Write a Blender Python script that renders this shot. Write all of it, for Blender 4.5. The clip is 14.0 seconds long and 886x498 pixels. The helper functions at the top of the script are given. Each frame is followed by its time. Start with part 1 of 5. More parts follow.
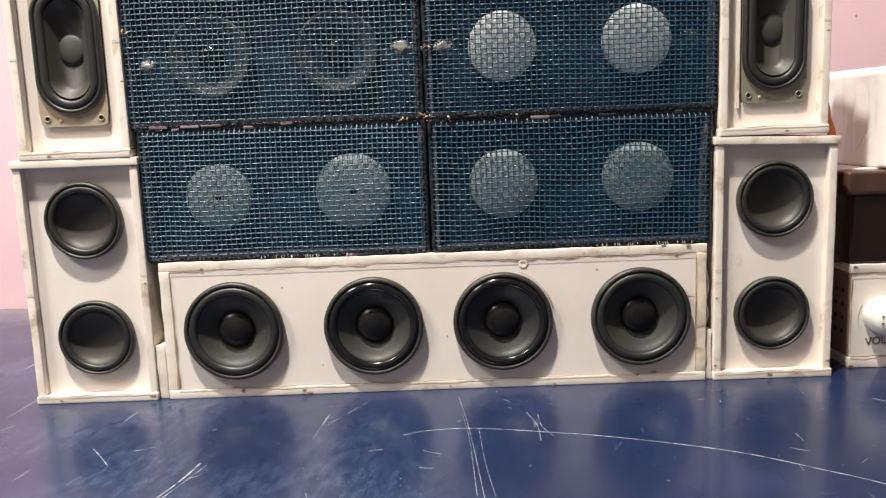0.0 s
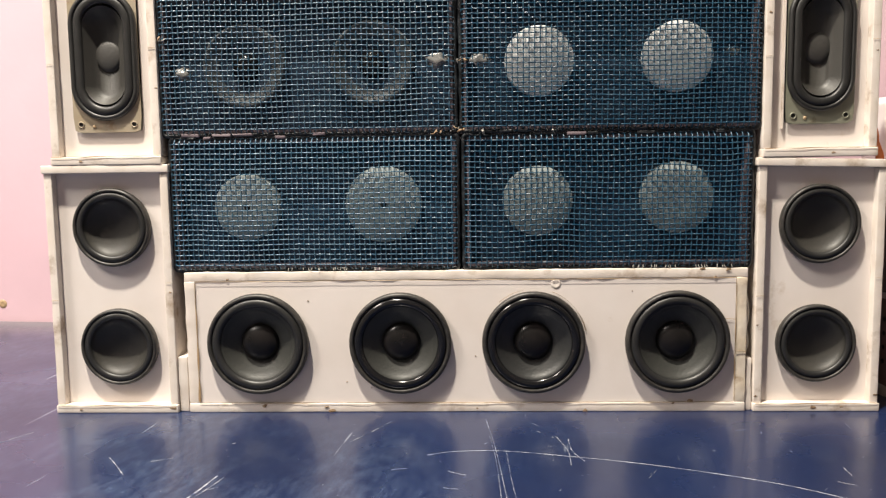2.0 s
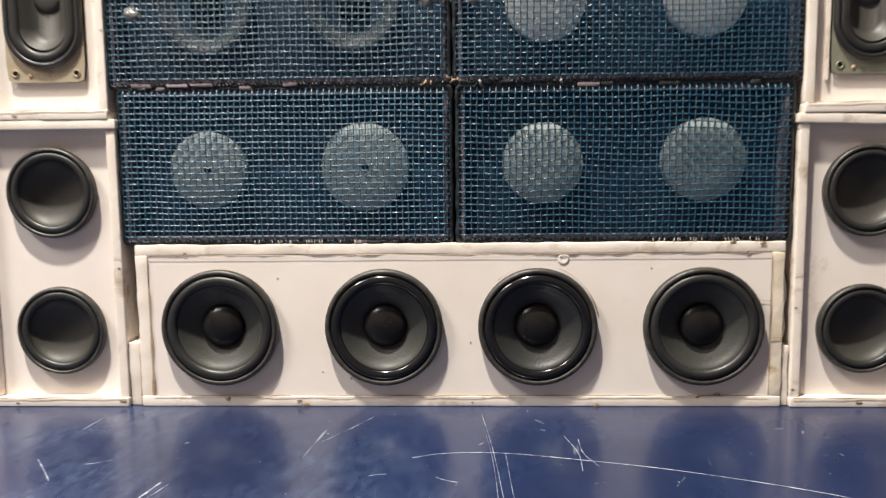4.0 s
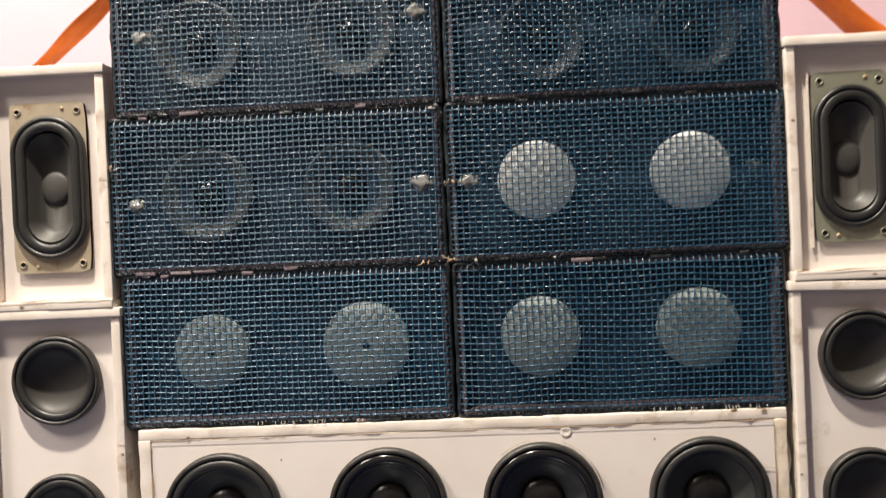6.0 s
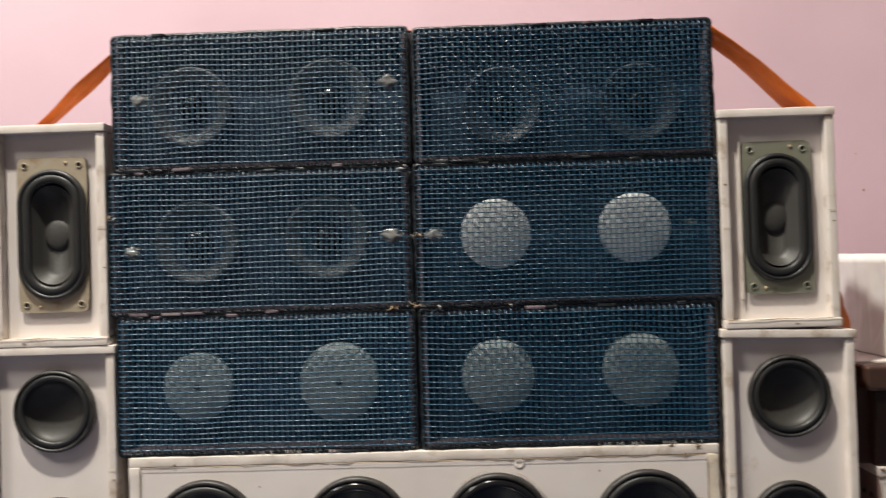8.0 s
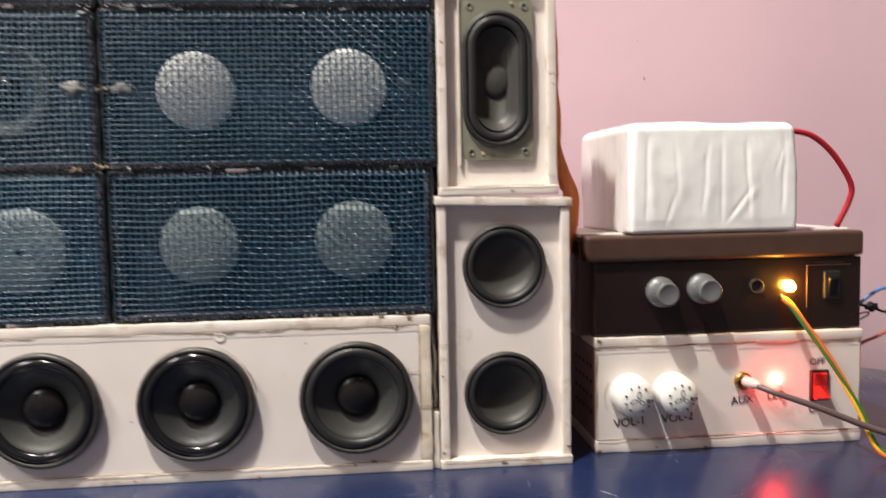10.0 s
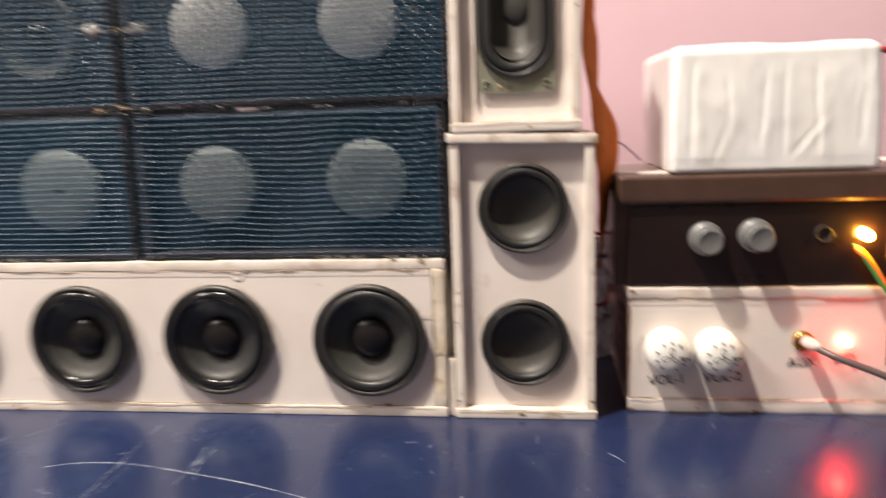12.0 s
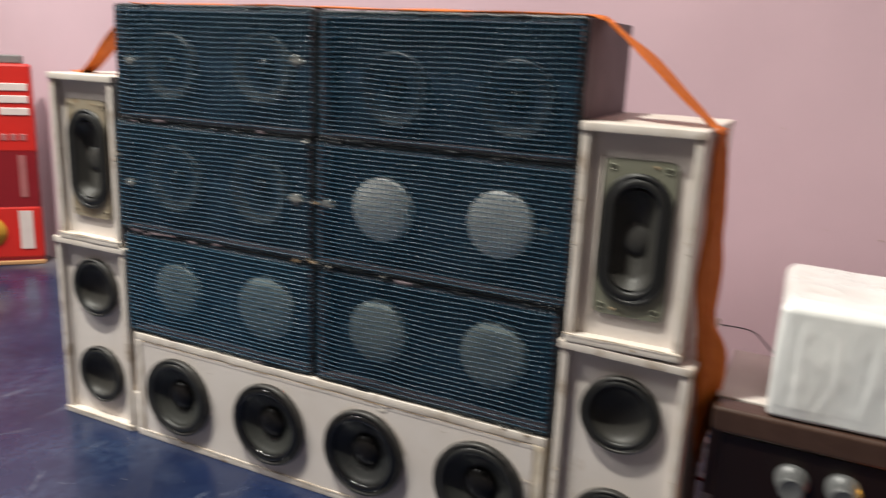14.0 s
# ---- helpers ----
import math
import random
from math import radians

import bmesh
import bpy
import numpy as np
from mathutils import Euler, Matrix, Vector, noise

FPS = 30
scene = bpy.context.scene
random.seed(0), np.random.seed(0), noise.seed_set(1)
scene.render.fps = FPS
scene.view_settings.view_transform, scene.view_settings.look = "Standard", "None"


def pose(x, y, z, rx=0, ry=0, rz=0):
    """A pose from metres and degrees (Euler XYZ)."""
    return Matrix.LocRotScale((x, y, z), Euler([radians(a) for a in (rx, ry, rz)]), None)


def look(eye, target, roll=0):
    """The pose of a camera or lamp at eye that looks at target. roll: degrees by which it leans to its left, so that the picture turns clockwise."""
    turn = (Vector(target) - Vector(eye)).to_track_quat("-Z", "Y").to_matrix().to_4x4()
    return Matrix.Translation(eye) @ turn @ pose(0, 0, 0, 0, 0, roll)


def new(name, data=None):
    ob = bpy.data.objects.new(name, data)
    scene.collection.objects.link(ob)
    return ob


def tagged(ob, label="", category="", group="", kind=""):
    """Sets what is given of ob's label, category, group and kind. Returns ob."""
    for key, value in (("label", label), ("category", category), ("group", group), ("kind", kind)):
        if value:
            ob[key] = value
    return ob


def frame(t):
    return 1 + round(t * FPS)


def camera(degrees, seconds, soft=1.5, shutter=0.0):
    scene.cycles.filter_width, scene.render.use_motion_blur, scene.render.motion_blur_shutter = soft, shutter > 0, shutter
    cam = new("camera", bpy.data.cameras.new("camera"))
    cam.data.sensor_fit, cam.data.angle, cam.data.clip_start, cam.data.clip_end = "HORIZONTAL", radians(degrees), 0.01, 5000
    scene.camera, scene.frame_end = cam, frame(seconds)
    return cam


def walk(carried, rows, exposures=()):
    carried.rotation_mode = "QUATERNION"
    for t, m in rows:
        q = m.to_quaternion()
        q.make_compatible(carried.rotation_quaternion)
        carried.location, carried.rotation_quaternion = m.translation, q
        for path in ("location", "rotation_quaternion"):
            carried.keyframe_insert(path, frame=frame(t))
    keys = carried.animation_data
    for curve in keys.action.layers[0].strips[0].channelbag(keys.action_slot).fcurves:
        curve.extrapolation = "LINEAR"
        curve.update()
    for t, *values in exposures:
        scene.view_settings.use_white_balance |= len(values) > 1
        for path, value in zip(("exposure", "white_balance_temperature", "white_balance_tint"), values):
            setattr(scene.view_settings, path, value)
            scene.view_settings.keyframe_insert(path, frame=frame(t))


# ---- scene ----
cam = camera(58.3, 14.0, soft=1.25, shutter=0.85)
METRES, EYE, TILT, LEAN, TURN = 1.0, 0.2185, 0.0, 0.87, 0.0
ROWS = [
    (0.0, 0.0, 0.0, 0.0, -0.19, -8.76, 1.22),
    (0.5, -0.0007, -0.0002, -0.0061, 0.56, -7.86, 1.29),
    (1.0, -0.0045, 0.0032, -0.0121, 1.28, -7.02, 1.07),
    (1.5, -0.0069, 0.0091, -0.0177, 1.82, -6.36, 0.55),
    (2.0, -0.0023, 0.0136, -0.019, 2.02, -6.04, -0.09),
    (2.5, 0.0027, 0.0094, -0.0187, 2.08, -5.97, -0.59),
    (2.7, 0.0004, 0.0085, -0.019, 2.0, -5.6, -0.62),
    (4.8, 0.001, 0.139, -0.055, 2.02, -6.97, 0.55),
    (5.0, 0.0031, 0.136, -0.0395, 1.89, -4.73, 1.1),
    (5.2, 0.001, 0.1335, -0.0215, 1.87, -3.5, 1.25),
    (5.5, 0.0003, 0.121, -0.0003, 1.85, -1.88, 1.5),
    (6.0, 0.0022, 0.092, 0.0196, 1.88, -0.38, 1.59),
    (6.5, 0.0075, 0.0717, 0.0281, 1.97, 0.21, 1.58),
    (7.0, 0.0037, 0.0469, 0.0387, 2.22, 0.91, 1.45),
    (7.2, 0.003, 0.037, 0.0428, 2.45, 1.22, 1.3),
    (9.3, 0.1155, 0.034, 0.0219, -3.9, -2.25, 0.15),
    (9.5, 0.134, 0.0432, 0.0138, -4.65, -3.1, 0.24),
    (10.0, 0.1729, 0.0683, -0.0102, -5.31, -4.05, 0.24),
    (10.5, 0.1992, 0.0936, -0.0291, -5.83, -4.92, 0.25),
    (11.0, 0.2144, 0.1169, -0.0409, -6.0, -5.75, 0.31),
    (11.5, 0.2274, 0.1287, -0.0347, -4.57, -7.54, 0.38),
    (11.7, 0.25, 0.118, -0.0185, -0.05, -9.0, 0.4),
    (12.0, 0.2881, 0.1015, -0.0012, 7.35, -9.47, 1.04),
    (12.2, 0.3225, 0.0885, 0.0335, 13.7, -11.0, 0.5),
    (12.5, 0.3745, 0.081, 0.0823, 19.98, -11.54, -0.7),
    (12.7, 0.3955, 0.0925, 0.112, 22.8, -12.8, -2.4),
    (13.0, 0.4318, 0.1065, 0.1566, 23.65, -13.71, -3.56),
    (13.5, 0.4441, 0.1071, 0.1783, 24.67, -14.41, -3.83),
    (13.8, 0.41, 0.0905, 0.1935, 25.2, -14.45, -3.5),
    (14.0, 0.3863, 0.0823, 0.2028, 26.58, -14.53, -3.26),
]
EXPOSURES = [
    (0.0, 0.08, 6680, 10), (1.5, 0.06, 6850, 11), (2.5, 0.06, 6900, 12), (5.0, 0.2, 6500, 10), (5.5, 0.2, 6450, 10), (6.0, 0.04, 6980, 13), (6.5, -0.22, 7350, 14), (7.0, -0.66, 6750, 10),
    (9.5, -0.08, 6480, 11), (10.5, 0.01, 6700, 14), (11.5, 0.06, 6880, 15), (12.0, 0.12, 7050, 16), (12.5, 0.07, 6650, 11), (13.0, -0.1, 6430, 9), (13.5, -0.29, 6350, 8), (14.0, -0.68, 6420, 8),
]
walk(cam, [(t, pose(0, -0.643, EYE, TILT, LEAN, TURN) @ pose(METRES * x, METRES * y, METRES * z, 90 + pitch, roll, yaw)) for t, x, y, z, yaw, pitch, roll in ROWS],
     exposures=EXPOSURES)


# ---- light ----
world = bpy.data.worlds.new("world")
scene.world = world
world.use_nodes = True
world.node_tree.nodes["Background"].inputs[0].default_value = (0.9, 0.85, 0.8, 1)
world.node_tree.nodes["Background"].inputs[1].default_value = 0.07


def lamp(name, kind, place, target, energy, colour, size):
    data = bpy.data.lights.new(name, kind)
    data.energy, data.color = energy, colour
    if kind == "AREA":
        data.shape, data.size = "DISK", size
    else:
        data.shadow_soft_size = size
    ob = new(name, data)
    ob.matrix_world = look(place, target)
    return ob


# a bulb high up in front of the stack, turned left to dim the right side, and an added soft fill disk on the left that
# stands for no known lamp
lamp("added_fill_light", "AREA", (-1.8, -1.1, 2.38), (-0.1, 0.0, 0.15), 88, (1.0, 0.955, 0.9), 0.8)
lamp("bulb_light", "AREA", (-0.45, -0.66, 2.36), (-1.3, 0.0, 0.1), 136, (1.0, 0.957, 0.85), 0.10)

# ---- materials ----


def link(nt, a, b):
    nt.links.new(a, b)


def surface(name, colour, rough=0.5, metal=0.0, second=None, scale=40.0, amount=0.5, stain=None, stain_scale=9.0, stain_cut=(0.55, 0.7),
            bump=0.0, bump_scale=200.0, rough_var=0.1, stretch=(1, 1, 1), vary=0.0, coat=0.0, spec=0.5):
    """Painted, plastic or metal surface: base colour broken up at two scales, with stains and fine relief."""
    m = bpy.data.materials.new(name)
    m.use_nodes = True
    nt = m.node_tree
    n = nt.nodes
    b = n["Principled BSDF"]
    b.inputs["Metallic"].default_value = metal
    b.inputs["Specular IOR Level"].default_value = spec
    b.inputs["Coat Weight"].default_value = coat
    tc = n.new("ShaderNodeTexCoord")
    mp = n.new("ShaderNodeMapping")
    mp.inputs["Scale"].default_value = stretch
    link(nt, tc.outputs["Object"], mp.inputs["Vector"])
    info = n.new("ShaderNodeObjectInfo")
    off = n.new("ShaderNodeVectorMath")
    off.operation = "MULTIPLY_ADD"
    link(nt, info.outputs["Random"], off.inputs[0])
    off.inputs[1].default_value = (3.1, 5.7, 7.3)
    link(nt, mp.outputs["Vector"], off.inputs[2])
    co = off.outputs[0]
    n1 = n.new("ShaderNodeTexNoise")
    n1.inputs["Scale"].default_value, n1.inputs["Detail"].default_value = scale, 6
    link(nt, co, n1.inputs["Vector"])
    mix = n.new("ShaderNodeMix")
    mix.data_type = "RGBA"
    second = second or tuple(c * 0.8 for c in colour)
    mix.inputs["A"].default_value = (*colour, 1)
    mix.inputs["B"].default_value = (*second, 1)
    r1 = n.new("ShaderNodeMapRange")
    r1.inputs["From Min"].default_value, r1.inputs["From Max"].default_value = 0.4, 0.68
    r1.inputs["To Max"].default_value = amount
    link(nt, n1.outputs["Fac"], r1.inputs["Value"])
    link(nt, r1.outputs["Result"], mix.inputs["Factor"])
    out = mix.outputs["Result"]
    if stain:
        n2 = n.new("ShaderNodeTexNoise")
        n2.inputs["Scale"].default_value, n2.inputs["Detail"].default_value, n2.inputs["Roughness"].default_value = stain_scale, 8, 0.65
        link(nt, co, n2.inputs["Vector"])
        r2 = n.new("ShaderNodeMapRange")
        r2.inputs["From Min"].default_value, r2.inputs["From Max"].default_value = stain_cut
        r2.inputs["To Max"].default_value = 0.8
        link(nt, n2.outputs["Fac"], r2.inputs["Value"])
        mx = n.new("ShaderNodeMix")
        mx.data_type = "RGBA"
        mx.inputs["B"].default_value = (*stain, 1)
        link(nt, out, mx.inputs["A"])
        link(nt, r2.outputs["Result"], mx.inputs["Factor"])
        out = mx.outputs["Result"]
    if vary:
        hs = n.new("ShaderNodeHueSaturation")
        mr = n.new("ShaderNodeMapRange")
        mr.inputs["To Min"].default_value, mr.inputs["To Max"].default_value = 1 - vary, 1 + vary
        link(nt, info.outputs["Random"], mr.inputs["Value"])
        link(nt, mr.outputs["Result"], hs.inputs["Value"])
        link(nt, out, hs.inputs["Color"])
        out = hs.outputs["Color"]
    link(nt, out, b.inputs["Base Color"])
    rr = n.new("ShaderNodeMapRange")
    rr.inputs["To Min"].default_value, rr.inputs["To Max"].default_value = max(0.02, rough - rough_var), min(1, rough + rough_var)
    link(nt, n1.outputs["Fac"], rr.inputs["Value"])
    link(nt, rr.outputs["Result"], b.inputs["Roughness"])
    if bump:
        n3 = n.new("ShaderNodeTexNoise")
        n3.inputs["Scale"].default_value, n3.inputs["Detail"].default_value = bump_scale, 4
        link(nt, co, n3.inputs["Vector"])
        bp = n.new("ShaderNodeBump")
        bp.inputs["Strength"].default_value, bp.inputs["Distance"].default_value = bump, 0.002
        link(nt, n3.outputs["Fac"], bp.inputs["Height"])
        link(nt, bp.outputs["Normal"], b.inputs["Normal"])
    return m


def glowing(name, colour, strength):
    m = bpy.data.materials.new(name)
    m.use_nodes = True
    b = m.node_tree.nodes["Principled BSDF"]
    b.inputs["Base Color"].default_value = (*colour, 1)
    b.inputs["Emission Color"].default_value = (*colour, 1)
    b.inputs["Emission Strength"].default_value = strength
    return m


def painted_top():
    """Dark blue enamel of the table top, with worn pale blotches and fine scratches."""
    m = surface("blue_enamel", (0.009, 0.018, 0.06), 0.29, second=(0.0055, 0.0105, 0.038), scale=7, amount=0.9, bump=0.05, bump_scale=32, rough_var=0.14, spec=0.36, coat=0.22)
    nt, n = m.node_tree, m.node_tree.nodes
    b = n["Principled BSDF"]
    b.inputs["Coat Roughness"].default_value = 0.13
    base = b.inputs["Base Color"].links[0].from_socket
    tc = n.new("ShaderNodeTexCoord")
    worn = n.new("ShaderNodeTexNoise")
    worn.inputs["Scale"].default_value, worn.inputs["Detail"].default_value, worn.inputs["Roughness"].default_value = 55, 12, 0.78
    brush = n.new("ShaderNodeMapping")
    brush.inputs["Scale"].default_value = (2.6, 0.9, 1.0)
    link(nt, tc.outputs["Object"], brush.inputs["Vector"])
    link(nt, brush.outputs["Vector"], worn.inputs["Vector"])
    r = n.new("ShaderNodeMapRange")
    r.inputs["From Min"].default_value, r.inputs["From Max"].default_value, r.inputs["To Max"].default_value = 0.42, 0.85, 0.8
    link(nt, worn.outputs["Fac"], r.inputs["Value"])
    mx = n.new("ShaderNodeMix")
    mx.data_type = "RGBA"
    mx.inputs["B"].default_value = (0.085, 0.125, 0.21, 1)
    link(nt, base, mx.inputs["A"])
    # rubbed areas a hand across, in which the fine wear shows
    patch = n.new("ShaderNodeTexNoise")
    patch.inputs["Scale"].default_value, patch.inputs["Detail"].default_value, patch.inputs["Roughness"].default_value = 6.5, 5, 0.6
    link(nt, tc.outputs["Object"], patch.inputs["Vector"])
    rp = n.new("ShaderNodeMapRange")
    rp.inputs["From Min"].default_value, rp.inputs["From Max"].default_value, rp.inputs["To Min"].default_value = 0.42, 0.62, 0.12
    link(nt, patch.outputs["Fac"], rp.inputs["Value"])
    both = n.new("ShaderNodeMath")
    both.operation = "MULTIPLY"
    # wear thins out to the right; the fade also paints the top's dimming there
    place = n.new("ShaderNodeSeparateXYZ")
    link(nt, tc.outputs["Object"], place.inputs[0])
    wave = n.new("ShaderNodeMath")
    wave.operation = "MULTIPLY_ADD"
    link(nt, patch.outputs["Fac"], wave.inputs[0])
    wave.inputs[1].default_value = 0.35
    link(nt, place.outputs["X"], wave.inputs[2])
    wear_and_dimming = n.new("ShaderNodeMapRange")
    wear_and_dimming.inputs["From Min"].default_value, wear_and_dimming.inputs["From Max"].default_value = 0.12, 0.38
    wear_and_dimming.inputs["To Min"].default_value, wear_and_dimming.inputs["To Max"].default_value = 1.25, 0.1
    link(nt, wave.outputs[0], wear_and_dimming.inputs["Value"])
    rub = n.new("ShaderNodeMath")
    rub.operation = "MULTIPLY"
    link(nt, rp.outputs["Result"], rub.inputs[0])
    link(nt, wear_and_dimming.outputs["Result"], rub.inputs[1])
    link(nt, r.outputs["Result"], both.inputs[0])
    link(nt, rub.outputs[0], both.inputs[1])
    link(nt, both.outputs[0], mx.inputs["Factor"])
    out = mx.outputs["Result"]
    for turn, sc in ((0.35, 30.0), (-0.9, 38.0), (1.3, 26.0)):
        mp = n.new("ShaderNodeMapping")
        mp.inputs["Rotation"].default_value = (0, 0, turn)
        mp.inputs["Scale"].default_value = (1.0, 0.06, 1.0)
        link(nt, tc.outputs["Object"], mp.inputs["Vector"])
        sx = n.new("ShaderNodeTexNoise")
        sx.inputs["Scale"].default_value, sx.inputs["Detail"].default_value = sc * 4, 2
        link(nt, mp.outputs["Vector"], sx.inputs["Vector"])
        rs = n.new("ShaderNodeMapRange")
        rs.inputs["From Min"].default_value, rs.inputs["From Max"].default_value, rs.inputs["To Max"].default_value = 0.735, 0.77, 0.5
        link(nt, sx.outputs["Fac"], rs.inputs["Value"])
        m2 = n.new("ShaderNodeMix")
        m2.data_type = "RGBA"
        m2.inputs["B"].default_value = (0.3, 0.34, 0.42, 1)
        link(nt, out, m2.inputs["A"])
        link(nt, rs.outputs["Result"], m2.inputs["Factor"])
        out = m2.outputs["Result"]
    # grey dust along the wall side
    sep = n.new("ShaderNodeSeparateXYZ")
    link(nt, tc.outputs["Object"], sep.inputs[0])
    add = n.new("ShaderNodeMath")
    add.operation = "MULTIPLY_ADD"
    link(nt, worn.outputs["Fac"], add.inputs[0])
    add.inputs[1].default_value = 0.12
    link(nt, sep.outputs["Y"], add.inputs[2])
    rd = n.new("ShaderNodeMapRange")
    rd.inputs["From Min"].default_value, rd.inputs["From Max"].default_value, rd.inputs["To Max"].default_value = -0.035, 0.06, 0.85
    link(nt, add.outputs[0], rd.inputs["Value"])
    md = n.new("ShaderNodeMix")
    md.data_type = "RGBA"
    md.inputs["B"].default_value = (0.175, 0.16, 0.165, 1)
    link(nt, out, md.inputs["A"])
    link(nt, rd.outputs["Result"], md.inputs["Factor"])
    link(nt, md.outputs["Result"], b.inputs["Base Color"])
    old = b.inputs["Roughness"].links[0].from_socket
    mxr = n.new("ShaderNodeMath")
    mxr.operation = "MAXIMUM"
    link(nt, old, mxr.inputs[0])
    link(nt, rd.outputs["Result"], mxr.inputs[1])
    link(nt, mxr.outputs[0], b.inputs["Roughness"])
    return m


CREAM = surface("cream_paint", (0.74, 0.68, 0.645), 0.5, second=(0.67, 0.60, 0.555), scale=22, amount=0.6, stain=(0.36, 0.24, 0.13), stain_scale=14, stain_cut=(0.66, 0.8), bump=0.035, bump_scale=120, vary=0.03)
CREAM_EDGE = surface("cream_paint_worn", (0.73, 0.665, 0.61), 0.55, second=(0.64, 0.56, 0.48), scale=60, amount=0.65, stain=(0.27, 0.17, 0.09), stain_scale=34, stain_cut=(0.56, 0.72), bump=0.08, bump_scale=220, vary=0.04)
CREAM_AGED = surface("cream_paint_aged", (0.69, 0.615, 0.52), 0.58, second=(0.58, 0.48, 0.35), scale=70, amount=0.7, stain=(0.25, 0.15, 0.07), stain_scale=45, stain_cut=(0.58, 0.7), bump=0.22, bump_scale=220)
GLUE_DARK = surface("dirty_foam", (0.2, 0.125, 0.07), 0.7, second=(0.42, 0.31, 0.2), scale=260, amount=0.9, bump=0.4, bump_scale=500)
GLUE = surface("brown_glue", (0.33, 0.22, 0.12), 0.4, second=(0.5, 0.38, 0.24), scale=150, bump=0.3)
WALL = surface("pink_wall_paint", (0.62, 0.435, 0.495), 0.6, second=(0.535, 0.37, 0.425), scale=4, amount=0.7, stain=(0.45, 0.28, 0.29), stain_scale=11, stain_cut=(0.72, 0.8), bump=0.08, bump_scale=90)
WHITE_WALL = surface("beige_distemper", (0.24, 0.23, 0.215), 0.8, scale=4, amount=0.3)
FLOOR = surface("grey_floor_tile", (0.13, 0.125, 0.12), 0.4, scale=8)
ENAMEL = painted_top()
TABLE_SIDE = surface("blue_table_metal", (0.012, 0.022, 0.1), 0.35, scale=10)
SCRATCH = surface("bare_scratch", (0.36, 0.38, 0.43), 0.5, second=(0.03, 0.05, 0.12), scale=230, amount=1.0)
RUBBER = surface("black_rubber", (0.016, 0.016, 0.016), 0.42, second=(0.02, 0.02, 0.02), scale=90, rough_var=0.06, bump=0.05)
RUBBER_GLOSS = surface("glossy_black_rubber", (0.008, 0.008, 0.009), 0.16, scale=60, rough_var=0.05)
RIM = surface("black_gasket", (0.02, 0.019, 0.018), 0.45, second=(0.05, 0.045, 0.04), scale=160, amount=0.7, bump=0.2)
PAPER_CONE = surface("grey_paper_cone", (0.03, 0.031, 0.028), 0.5, second=(0.022, 0.023, 0.021), scale=120, bump=0.1, bump_scale=500, spec=0.45)
OVAL_CONE = surface("dark_felt_cone", (0.042, 0.04, 0.036), 0.5, second=(0.03, 0.029, 0.026), scale=60, bump=0.08, bump_scale=400, spec=0.45)
BOWL_CONE = surface("charcoal_cone", (0.034, 0.032, 0.028), 0.5, second=(0.024, 0.023, 0.021), scale=60, bump=0.06, bump_scale=400, spec=0.45)
BLACK_CONE = surface("black_paper_cone", (0.02, 0.021, 0.021), 0.45, second=(0.014, 0.014, 0.014), scale=120, bump=0.1, bump_scale=500)
DUST_CAP = surface("black_dust_cap", (0.007, 0.0065, 0.0065), 0.3, second=(0.014, 0.011, 0.011), scale=70, spec=0.3)
GREY_CAP = surface("grey_dust_cap", (0.045, 0.043, 0.04), 0.55, scale=100, bump=0.1, bump_scale=500)
BEIGE_PLATE = surface("tan_steel_plate", (0.37, 0.315, 0.235), 0.5, metal=0.15, second=(0.3, 0.22, 0.13), scale=70, stain=(0.25, 0.14, 0.06), stain_scale=60, stain_cut=(0.62, 0.7))
OLIVE_PLATE = surface("olive_steel_plate", (0.27, 0.27, 0.21), 0.42, metal=0.35, second=(0.2, 0.2, 0.14), scale=70, stain=(0.1, 0.06, 0.03), stain_scale=70, stain_cut=(0.64, 0.7))
DARK_HOLE = surface("dark_hole", (0.008, 0.007, 0.006), 0.7)
WIRE = surface("blue_painted_wire", (0.014, 0.082, 0.15), 0.3, second=(0.09, 0.185, 0.26), scale=220, amount=0.8, rough_var=0.08, spec=1.0)
WIRE_DEEP = surface("teal_painted_wire", (0.007, 0.052, 0.1), 0.3, second=(0.042, 0.113, 0.17), scale=220, amount=0.8, rough_var=0.08, spec=0.7)
WIRE_DARK = surface("slate_painted_wire", (0.018, 0.076, 0.135), 0.31, second=(0.1, 0.18, 0.24), scale=220, amount=0.8, rough_var=0.08, spec=1.0)
PALE_WIRE = surface("pale_wire", (0.5, 0.48, 0.44), 0.4, scale=200)
NAVY = surface("navy_board", (0.0045, 0.02, 0.046), 0.6, second=(0.006, 0.026, 0.058), scale=25, bump=0.1)
BLACK_TAPE = surface("black_edge_tape", (0.008, 0.01, 0.013), 0.38, second=(0.022, 0.028, 0.034), scale=120, amount=0.8, bump=0.6, bump_scale=160)
MAUVE = surface("mauve_grey_paint", (0.15, 0.115, 0.13), 0.6, second=(0.11, 0.085, 0.1), scale=30, bump=0.1)
SILVER_DISC = surface("silver_card_disc", (0.86, 0.87, 0.86), 0.36, metal=0.1, second=(0.74, 0.75, 0.74), scale=60)
GREY_DISC = surface("grey_card_disc", (0.30, 0.34, 0.34), 0.55, second=(0.26, 0.295, 0.3), scale=60)
DIM_RING = surface("navy_foam_ring", (0.035, 0.045, 0.06), 0.5, scale=80)
GREY_RING = surface("grey_foam_ring", (0.07, 0.078, 0.085), 0.5, scale=80)
HOT_GLUE = surface("hot_glue", (0.17, 0.17, 0.165), 0.2, second=(0.08, 0.09, 0.1), scale=200, bump=0.4)
